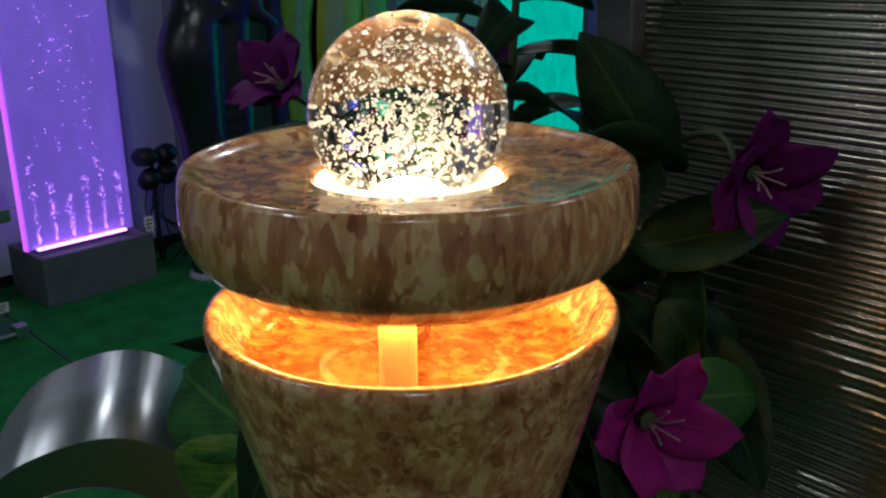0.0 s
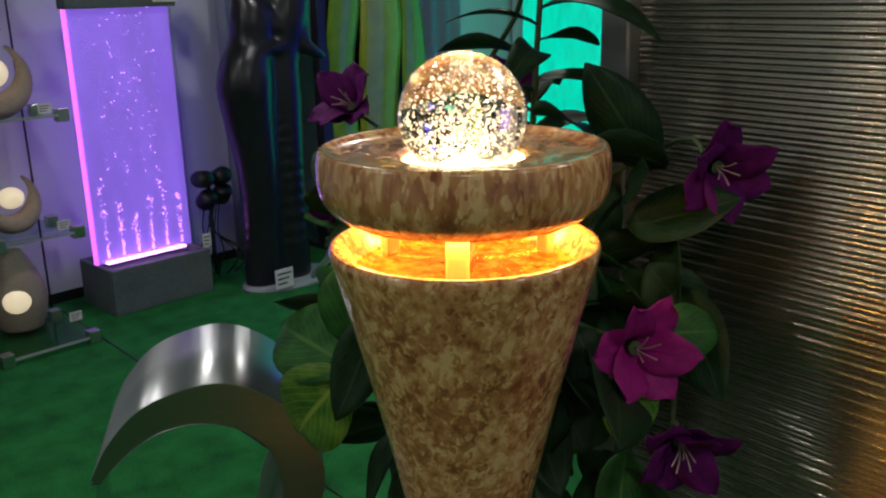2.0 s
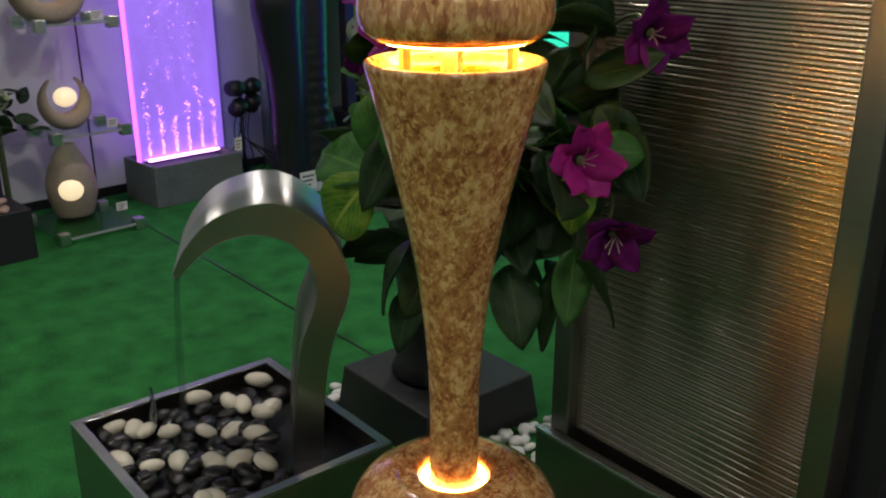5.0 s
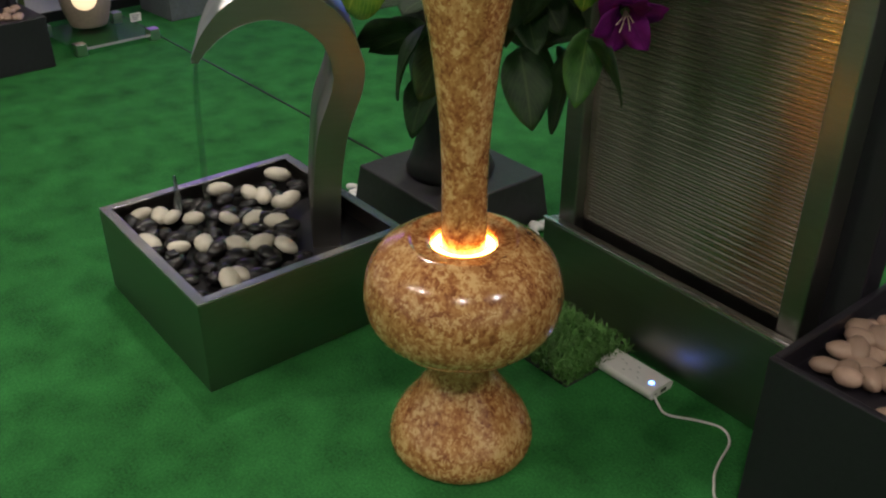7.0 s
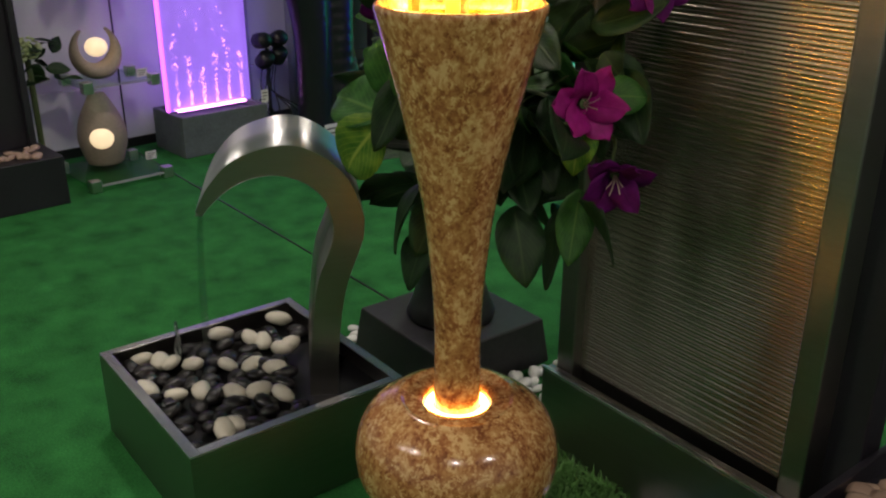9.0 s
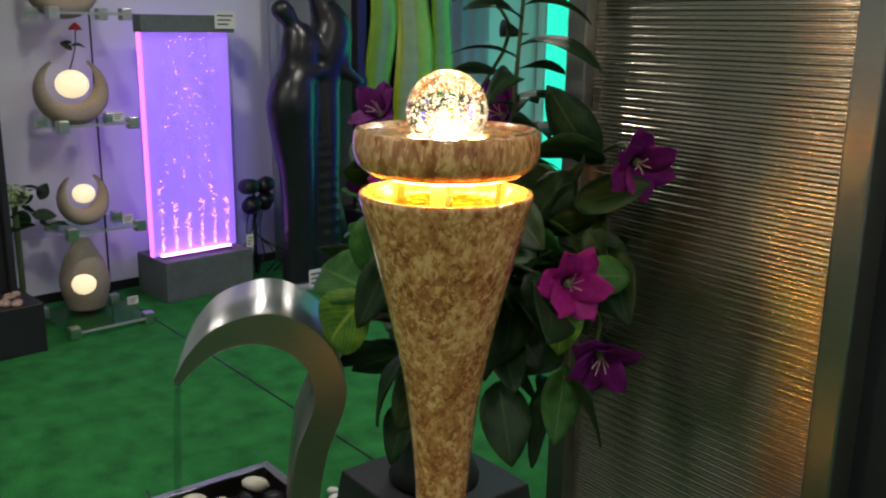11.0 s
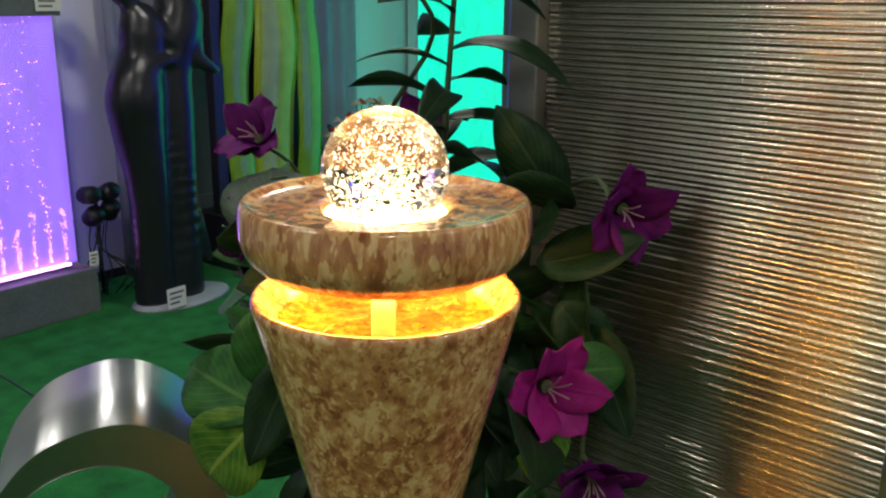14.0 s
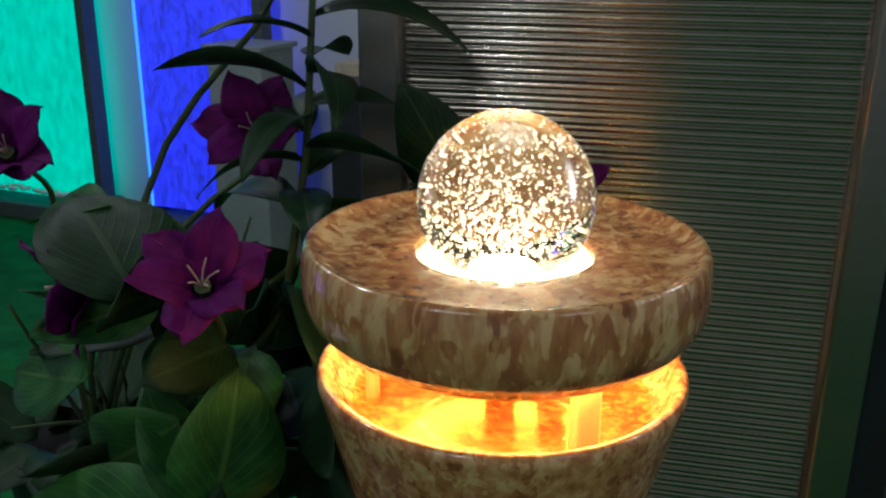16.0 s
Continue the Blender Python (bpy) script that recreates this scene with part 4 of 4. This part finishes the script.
# ---- along the west wall ----
near_things = set(scene.objects)


def card(at, w, h, label, tilt=0.0, group=""):
    """A small printed card: white sheet with grey text bars."""
    ob = thing("price_card", at, label, "card", group)
    part("sheet", box_bm((0, -w / 2, 0), (0.002, w / 2, h), 0), PAPER, ob)
    for k in range(3):
        z = h * (0.75 - 0.25 * k)
        part("text_bar", box_bm((0.0022, -w * 0.38, z - h * 0.05), (0.0028, w * (0.38 - 0.12 * k), z + h * 0.05), 0), INK, ob)
    return ob


def bubble_wall(name, at, width, z0, z1, glow, bar, edge, label, cap, seed, bubble_mat=None, base_h=0.185, base_mat=None):
    """An acrylic bubble wall: stone base, lit sheet along local y, cap, led bar."""
    ob = thing(name, at, label, "fountain")
    if base_h:
        part("base_front", box_bm((0.115, -0.005, 0), (0.135, width, base_h), 0.004), base_mat or SLATE, ob)
        part("base_back", box_bm((-0.135, -0.005, 0), (-0.115, width, base_h), 0.004), base_mat or SLATE, ob)
        part("base_end", box_bm((-0.114, -0.005, 0), (0.114, 0.015, base_h), 0.004), base_mat or SLATE, ob)
        part("base_end", box_bm((-0.114, width - 0.02, 0), (0.114, width, base_h), 0.004), base_mat or SLATE, ob)
        part("base_tray", box_bm((-0.114, 0.016, 0.02), (0.114, width - 0.021, base_h - 0.03), 0), base_mat or SLATE, ob)
    part("lit_water", box_bm((-0.012, 0.008, z0), (0.008, width - 0.008, z1), 0), glow, ob, "glowing sheet of rising bubbles")
    part("clear_face", box_bm((0.014, 0.0, z0), (0.018, width, z1), 0), SHEET, ob, "clear acrylic face")
    if edge:
        part("edge_strip", box_bm((-0.014, 0.0, z0), (0.0135, 0.0075, z1), 0), edge, ob, "bright lit edge")
    if bar:
        part("led_bar", box_bm((0.022, 0.03, z0 + 0.001), (0.04, width - 0.05, z0 + 0.010), 0.002), bar, ob, "bright led bar")
    if cap:
        part("cap", box_bm((-0.03, -0.005, z1 + 0.001), (0.04, width + 0.01, z1 + 0.075), 0.004), SLATE, ob, "grey top cover")
    if bubble_mat:
        r = random.Random(seed)
        bm = bmesh.new()
        for c in range(6):
            y = 0.05 + c * (width - 0.1) / 5
            reach = r.uniform(0.12, 0.34)
            for _ in range(70):
                f = r.random() ** 1.8
                bmesh.ops.create_icosphere(bm, subdivisions=1, radius=r.uniform(0.0012, 0.0034), matrix=Matrix.Translation((0.0105, y + r.gauss(0, 0.003 + 0.006 * f), z0 + 0.02 + f * reach)))
        for _ in range(90):
            bmesh.ops.create_icosphere(bm, subdivisions=1, radius=r.uniform(0.0012, 0.0028), matrix=Matrix.Translation((0.0105, width * r.uniform(0.2, 0.8), r.uniform(z0 + 0.3, z1))))
        tagged(part("rising_bubbles", bm, bubble_mat, ob, "streams of lit bubbles"), kind="stuff")
    return ob


bubble_wall("bubble_wall", (-3.165, 0.925, 0), 0.41, 0.186, 1.172, PURPLE, PURPLE_BAR, PURPLE_EDGE, "violet-lit acrylic bubble wall on a grey stone base", True, 2, BUBBLE_LIT)
card((-3.12, 1.285, 1.19), 0.10, 0.075, "white price card fixed to the bubble wall's cover", group="price cards")
card((-3.06, 1.325, 0.186), 0.035, 0.06, "small white card on the grey stone base", group="price cards")
card((-2.80, 1.49, 0.02), 0.085, 0.085, "white price card standing before the black statue", group="price cards")


def crescent(at, half, height, depth, label, opening=True):
    """A heart-like lamp: crescent bowl of sandstone with a glowing globe."""
    ob = thing("globe_lamp", at, label, "lamp", "crescent lamps")
    bm = bmesh.new()
    n, seg = 28, 14
    rings = []
    for i in range(n + 1):
        a = math.pi * (-0.30 + 1.60 * i / n) + math.pi
        w = math.sin(math.pi * i / n)
        c = Vector((0, half * 0.80 * math.cos(a), height * (0.52 + 0.46 * math.sin(a))))
        ra = 0.006 + depth * w ** 1.3
        rb = 0.006 + 0.16 * half * w + 0.10 * half * w ** 3
        d = Vector((0, math.cos(a), math.sin(a)))
        rings.append([bm.verts.new(c + Vector((ra * math.cos(2 * math.pi * k / seg), 0, 0)) + d * rb * math.sin(2 * math.pi * k / seg)) for k in range(seg)])
    for p, q in zip(rings, rings[1:]):
        for k in range(seg):
            bm.faces.new((p[k], p[(k + 1) % seg], q[(k + 1) % seg], q[k]))
    bm.faces.new(rings[0][::-1])
    bm.faces.new(rings[-1])
    bmesh.ops.recalc_face_normals(bm, faces=bm.faces)
    part("crescent_bowl", bm, VASE, ob, "rough sandstone crescent", True)
    part("foot", lathe_bm([(0, 0), (half * 0.42, 0), (half * 0.40, 0.012), (half * 0.36, 0.03), (0, 0.03)], 28), VASE, ob, smooth=True)
    part("globe", ball_bm(Matrix.Translation((0.012, 0, height * 0.55)) @ Matrix.Diagonal((half * 0.40, half * 0.42, half * 0.38, 1)), 28, 18), LAMP_GLOBE, ob, "glowing warm white globe", True)
    return ob


def glass_shelf(z, y0, y1, x0, x1):
    ob = thing("glass_shelf", (0, 0, z), "clear glass shelf held by satin metal clamps", "shelf", "glass shelves")
    part("pane", box_bm((x0, y0, -0.005), (x1, y1, 0.005), 0.001), SHELF_GLASS, ob)
    part("front_edge", box_bm((x1, y0, -0.005), (x1 + 0.002, y1, 0.005), 0), SLATE_LIGHT, ob, "greenish polished edge")
    for y in (y0 + 0.02, y1 - 0.02):
        for x in (x0 + 0.02, x1 - 0.015):
            part("clamp", box_bm((x - 0.02, y - 0.02, -0.025), (x + 0.02, y + 0.02, 0.022), 0.003), CLAMP, ob)
    return ob


for z in (0.385, 0.815, 1.245):
    glass_shelf(z, 0.545, 0.855, -3.34, -3.09)
glass_shelf(0.026, 0.47, 0.80, -3.30, -2.95)
post = thing("shelf_post", (-3.30, 0.70, 0), "slim dark rod behind the glass shelves", "post")
part("rod", tube_bm([(0, 0.10, 0.0), (0, 0.10, 1.9)], 0.004, 8), RUBBER, post, smooth=True)
crescent((-3.20, 0.665, 0.82), 0.150, 0.26, 0.070, "large sandstone crescent lamp with a glowing globe and a red rose")
crescent((-3.20, 0.675, 0.39), 0.105, 0.21, 0.060, "sandstone crescent lamp with a glowing globe on the glass shelf")
crescent((-3.20, 0.66, 1.25), 0.150, 0.26, 0.070, "large sandstone crescent lamp on the top glass shelf")
egg = thing("globe_lamp", (-3.12, 0.625, 0.031), "egg-shaped sandstone lamp with a round glowing window", "lamp", "crescent lamps")
part("shell", lathe_bm([(0, 0), (0.06, 0), (0.075, 0.02), (0.092, 0.08), (0.095, 0.13), (0.083, 0.19), (0.058, 0.245), (0.035, 0.29), (0.028, 0.30), (0, 0.30)], 32, 24), VASE, egg, "rough sandstone shell", True)
part("window", ball_bm(Matrix.Translation((0.055, -0.022, 0.125)) @ Matrix.Diagonal((0.048, 0.054, 0.056, 1)), 28, 18), LAMP_GLOBE, egg, "round glowing window", True)
for y, z in ((0.775, 0.032), (0.78, 0.39), (0.77, 0.82)):
    card((-3.04, y, z), 0.045, 0.035, "small white price card on the glass shelf", group="price cards")


def rose(p, mat, size, stem_to, label, petals=14):
    ob = thing("rose", p, label, "flower", "cut roses")
    bm = bmesh.new()
    for k in range(petals):
        a, f = 2.4 * k, k / petals
        m = Matrix.Rotation(a, 4, "Z") @ Matrix.Translation((size * (0.15 + 0.55 * f), 0, size * (0.25 - 0.35 * f))) @ Matrix.Rotation(-0.35 - 0.5 * f, 4, "Y") @ Matrix.Diagonal((size * 0.14, size * (0.4 + 0.35 * f), size * 0.62, 1))
        bmesh.ops.create_icosphere(bm, subdivisions=1, radius=1, matrix=m)
    part("petals", bm, mat, ob, smooth=True)
    part("stem", tube_bm(smooth_curve([(0, 0, 0), ((Vector(stem_to) - Vector(p)) * 0.5 + Vector((0.0, 0.01, 0))), Vector(stem_to) - Vector(p)], 8), 0.0028, 6), STEM, ob, smooth=True)
    return ob


rose((-3.19, 0.695, 1.19), RED, 0.026, (-3.2, 0.665, 1.02), "single red silk rose standing in the crescent lamp")
for k, (dy, dz) in enumerate(((-0.04, -0.075), (0.03, -0.09), (-0.02, -0.12))):
    me = place_mesh("rose_leaf", DARK_MESH[k % 3], LEAF_DARK, aim((-3.19, 0.675, 1.17 + dz * 0.6), (0.2, dy * 20, 0.2), 20, 0.45))
    tagged(me, "dark green silk rose leaf", "leaf", "rose leaves")

# pale flowers and dark foliage beside the tower
hyd = thing("hydrangea_bunch", (-3.20, 0.42, 0.40), "bunch of pale green silk hydrangeas with dark leaves", "flowers")
r = random.Random(21)
for k in range(4):
    bm = bmesh.new()
    c = Vector((r.uniform(-0.04, 0.05), r.uniform(-0.10, 0.03), r.uniform(0.02, 0.17)))
    for _ in range(70):
        d = Vector([r.gauss(0, 1) for _ in range(3)]).normalized()
        bmesh.ops.create_icosphere(bm, subdivisions=1, radius=0.009, matrix=Matrix.Translation(c + d * 0.042) @ Matrix.Diagonal((1, 1, 0.6, 1)))
    part("flower_head", bm, PALE_GREEN, hyd)
for k in range(16):
    a = r.uniform(0, 6.28)
    leaf((r.uniform(-0.05, 0.05), r.uniform(-0.05, 0.12), r.uniform(-0.05, 0.15)), (math.cos(a), math.sin(a), r.uniform(-0.4, 0.6)), 0.7, "dark", hyd, r.uniform(-60, 60), k)
part("stem", tube_bm([(0, 0, -0.40), (0, 0, 0.1)], 0.012, 8), STEM, hyd)

tower = thing("black_tower_fountain", (-2.81, 0.36, 0), "tall black fountain slab on a pebble-topped box", "fountain")
part("box", box_bm((-0.45, -0.5, 0), (0, 0, 0.19), 0.004), BLACK_BOX, tower)
part("slab", box_bm((-0.30, -0.46, 0.1905), (-0.20, -0.045, 1.75), 0.004), BLACK_BOX, tower, "tall black slab")
part("edge_post", box_bm((-0.195, -0.055, 0.1905), (-0.165, -0.03, 1.75), 0.004), BLACK_BOX, tower, "slim black edge post")
r = random.Random(31)
pebble_bed(PEBBLE_T, [(-2.81 - r.uniform(0.03, 0.15), 0.36 - r.uniform(0.03, 0.45), 0.196, r.uniform(0.016, 0.024)) for _ in range(36)], "bed of small tan pebbles on the black fountain box")

# black statue of an embracing pair, kept as one plain shape
bm = bmesh.new()


def limb(points, radii, depth=0.85):
    pts = smooth_curve(points, 44)
    rad = [p.x for p in smooth_curve([(q, 0, 0) for q in radii], 44)]
    for p, q in zip(pts, rad):
        bmesh.ops.create_icosphere(bm, subdivisions=2, radius=q, matrix=Matrix.Translation(p) @ Matrix.Diagonal((depth, 1, 1, 1)))


limb([(0, -0.06, 0.02), (0, -0.055, 0.25), (0, -0.055, 0.5), (0, -0.075, 0.72), (0.01, -0.085, 0.86), (0, -0.045, 0.99), (0.0, -0.03, 1.10), (0, -0.065, 1.19)], [0.085, 0.080, 0.086, 0.106, 0.112, 0.086, 0.088, 0.036])
limb([(0, -0.085, 1.22), (0, -0.115, 1.255)], [0.044, 0.050])
limb([(0, 0.075, 0.02), (0, 0.075, 0.4), (0, 0.08, 0.75), (0, 0.08, 0.95), (0, 0.11, 1.10), (0, 0.13, 1.19), (0, 0.07, 1.30)], [0.085, 0.080, 0.084, 0.086, 0.105, 0.092, 0.050])
limb([(0, 0.03, 1.37), (0, 0.0, 1.42)], [0.054, 0.050])
limb([(0.02, 0.18, 1.13), (0.05, 0.16, 1.0), (0.06, 0.20, 0.955), (0.06, 0.235, 0.935)], [0.042, 0.034, 0.030, 0.024])
limb([(0.05, -0.10, 0.95), (0.06, -0.02, 0.975), (0.05, 0.09, 1.00)], [0.026, 0.028, 0.028])
limb([(0.02, -0.02, 1.17), (0.05, 0.05, 1.06), (0.03, 0.12, 1.06)], [0.034, 0.030, 0.026])
limb([(0, 0.12, 0.40), (0, 0.16, 0.25), (0, 0.20, 0.12)], [0.04, 0.035, 0.02])
statue = part("statue", bm, STATUE, smooth=True)
statue.location = (-2.93, 1.55, 0.02)
rem = statue.modifiers.new("remesh", "REMESH")
rem.mode, rem.voxel_size, rem.use_smooth_shade = "VOXEL", 0.012, True
sm = statue.modifiers.new("smooth", "SMOOTH")
sm.iterations, sm.factor = 6, 0.6
tagged(statue, "tall glossy black abstract statue of an embracing pair", "statue")
part_base = thing("plinth", (-2.92, 1.60, 0), "pale blue-grey oval plinth under the black statue", "plinth")
m = lathe_bm([(0, 0), (0.17, 0), (0.165, 0.012), (0.15, 0.0195), (0, 0.0195)], 40)
pb = part("plate", m, SLATE_LIGHT, part_base, smooth=True)
pb.scale = (0.75, 1.25, 1)

# cluster of black pump lamps with their leads
spots_ob = thing("lamp_cluster", (-3.22, 1.45, 0), "cluster of black pump lamps with loose cables by the wall", "lamps")
for k, (y, z) in enumerate(((-0.045, 0.44), (0.04, 0.43), (-0.03, 0.33), (0.045, 0.335))):
    o = part("lamp_head", lathe_bm([(0, 0), (0.034, 0), (0.038, 0.01), (0.038, 0.06), (0.030, 0.075), (0, 0.075)], 20), RUBBER, spots_ob, "black lamp head", True)
    o.matrix_local = Matrix.Translation((0, y, z)) @ Matrix.Rotation(radians(80 - 15 * k), 4, "Y")
part("stand", tube_bm([(0, 0, 0), (0, 0, 0.4)], 0.008, 8), RUBBER, spots_ob, smooth=True)
r = random.Random(17)
for k in range(7):
    y = r.uniform(-0.05, 0.05)
    part("cable", tube_bm(smooth_curve([(0.01, y, 0.36), (0.03, y - 0.04, 0.22), (0.02 + 0.02 * k, y - 0.10 + 0.03 * k, 0.10), (0.05, -0.14 + 0.04 * k, 0.004)], 14), 0.003, 6), RUBBER, spots_ob, smooth=True)

# green wavy lacquer fountain
green = thing("wavy_fountain", (-3.13, 2.04, 0), "tall fountain of wavy green lacquer strips in a black frame", "fountain")
part("base_box", box_bm((-0.16, -0.08, 0), (0.19, 0.62, 0.255), 0.004), BLACK_BOX, green)
part("frame_post", box_bm((-0.05, -0.06, 0.256), (0.0, -0.004, 1.78), 0.004), BLACK_BOX, green)
part("back_board", box_bm((-0.08, -0.004, 0.256), (-0.052, 0.55, 1.78), 0), BLACK_BOX, green)
for k, (a, b) in enumerate(((0.0, 0.15), (0.165, 0.395), (0.41, 0.545))):
    bm = bmesh.new()
    rows = []
    for i in range(61):
        z = 0.275 + 1.48 * i / 60
        wl = 0.012 * math.sin(5.2 * z + 1.1 * k) + 0.006 * math.sin(11 * z + k)
        wr = 0.012 * math.sin(5.2 * z + 1.1 * (k + 1)) + 0.006 * math.sin(11 * z + k + 1)
        rows.append([bm.verts.new((0.014 * math.sin(6.5 * z + 1.7 * k) + 0.012 * math.cos(3.14 * (f - 0.5)), a + wl + (b + wr - a - wl) * f, z)) for f in (0, 0.15, 0.35, 0.5, 0.65, 0.85, 1)])
    for p, q in zip(rows, rows[1:]):
        for j in range(6):
            bm.faces.new((p[j], p[j + 1], q[j + 1], q[j]))
    bmesh.ops.recalc_face_normals(bm, faces=bm.faces)
    bmesh.ops.solidify(bm, geom=list(bm.faces), thickness=-0.008)
    part("wavy_strip", bm, LACQUER_Y if k == 1 else LACQUER, green, "wavy lacquered strip", True)
r = random.Random(41)
pebble_bed(PEBBLE_S, [(-3.13 + r.uniform(0.03, 0.175), 2.04 + r.uniform(-0.06, 0.60), 0.262 + 0.008 * r.random(), r.uniform(0.014, 0.020)) for _ in range(80)], "bed of small white pebbles on the black fountain base")
card((-2.938, 2.11, 0.17), 0.10, 0.075, "white price card fixed to the black fountain base", group="price cards")

# vase of silk roses in the corner
tub = thing("flower_tub", (-3.17, 2.92, 0), "dark tub holding red and cream silk roses", "flowers")
part("tub", lathe_bm([(0, 0), (0.11, 0), (0.15, 0.22), (0.155, 0.24), (0.14, 0.24), (0, 0.22)], 28), POT, tub, smooth=True)
for k in range(34):
    a = r.uniform(0, 6.28)
    leaf((r.uniform(-0.08, 0.1), r.uniform(-0.2, 0.2), r.uniform(0.24, 0.58)), (math.cos(a), math.sin(a), r.uniform(0.0, 1.0)), r.uniform(0.5, 0.8), "dark", tub, r.uniform(-60, 60), k)
for k in range(17):
    y, z = r.uniform(-0.22, 0.24), r.uniform(0.50, 0.72)
    rose((-3.17 + r.uniform(-0.06, 0.10), 2.92 + y, z), RED if k % 2 else CREAM, r.uniform(0.020, 0.030), (-3.17, 2.92, 0.2), "red silk rose in the dark tub" if k % 2 else "cream silk rose in the dark tub", 10)

set_out([ob for ob in scene.objects if ob.parent is None and ob not in near_things], WEST, 4.67, 1.21, 1.145)
# ---- along the north wall ----
west_things = set(scene.objects)
turn = Matrix.Rotation(radians(-90), 4, "Z")
bubble_wall("water_panel", Matrix.Translation((-3.13, 3.3, 0)) @ turn, 0.64, 0.075, 1.75, CYAN, None, None, "tall cyan-lit water panel against the wall", False, 5, None, 0.07, SLATE)
bubble_wall("water_panel", Matrix.Translation((-2.241, 3.3, 0)) @ turn, 0.515, 0.095, 1.75, BLUE, None, BLUE_EDGE, "tall blue-lit water panel against the wall", False, 6, None, 0.09, SLATE)
for x in (-2.486, -1.722):
    fr = thing("panel_frame", (x, 3.3, 0), "slim grey metal upright beside the lit water panel", "frame", "panel uprights")
    part("upright", box_bm((0, -0.04, 0), (0.035, 0.03, 1.80), 0.003), SLATE, fr)
r = random.Random(51)
pebble_bed(PEBBLE_S, [(r.uniform(-3.1, -2.6), 3.3 - r.uniform(0.04, 0.10), 0.118 + 0.006 * r.random(), r.uniform(0.014, 0.020)) for _ in range(40)], "bed of small white pebbles at the foot of the lit panel")
ped = thing("pedestal", (-1.63, 3.10, 0), "grey stone display pedestal by the blue panel", "pedestal")
part("shaft", box_bm((-0.10, -0.10, 0), (0.10, 0.10, 0.83), 0.004), SLATE_LIGHT, ped)
part("cap", box_bm((-0.112, -0.112, 0.831), (0.112, 0.112, 0.85), 0.003), SLATE_LIGHT, ped)
small = thing("display_stand", (-1.32, 3.25, 0), "small display stand with a striped orange and white box", "stand")
part("stand", box_bm((-0.07, -0.07, 0), (0.07, 0.07, 0.66), 0.004), POT, small)
part("box", box_bm((-0.055, -0.055, 0.661), (0.055, 0.055, 0.78), 0.003), CREAM, small, "orange and white box")
part("band", box_bm((-0.0565, -0.0565, 0.695), (0.0565, 0.0565, 0.735), 0.001), SLATE, small, "dark band")
set_out([ob for ob in scene.objects if ob.parent is None and ob not in west_things], NORTH, -9.0, 1.36, 1.2)
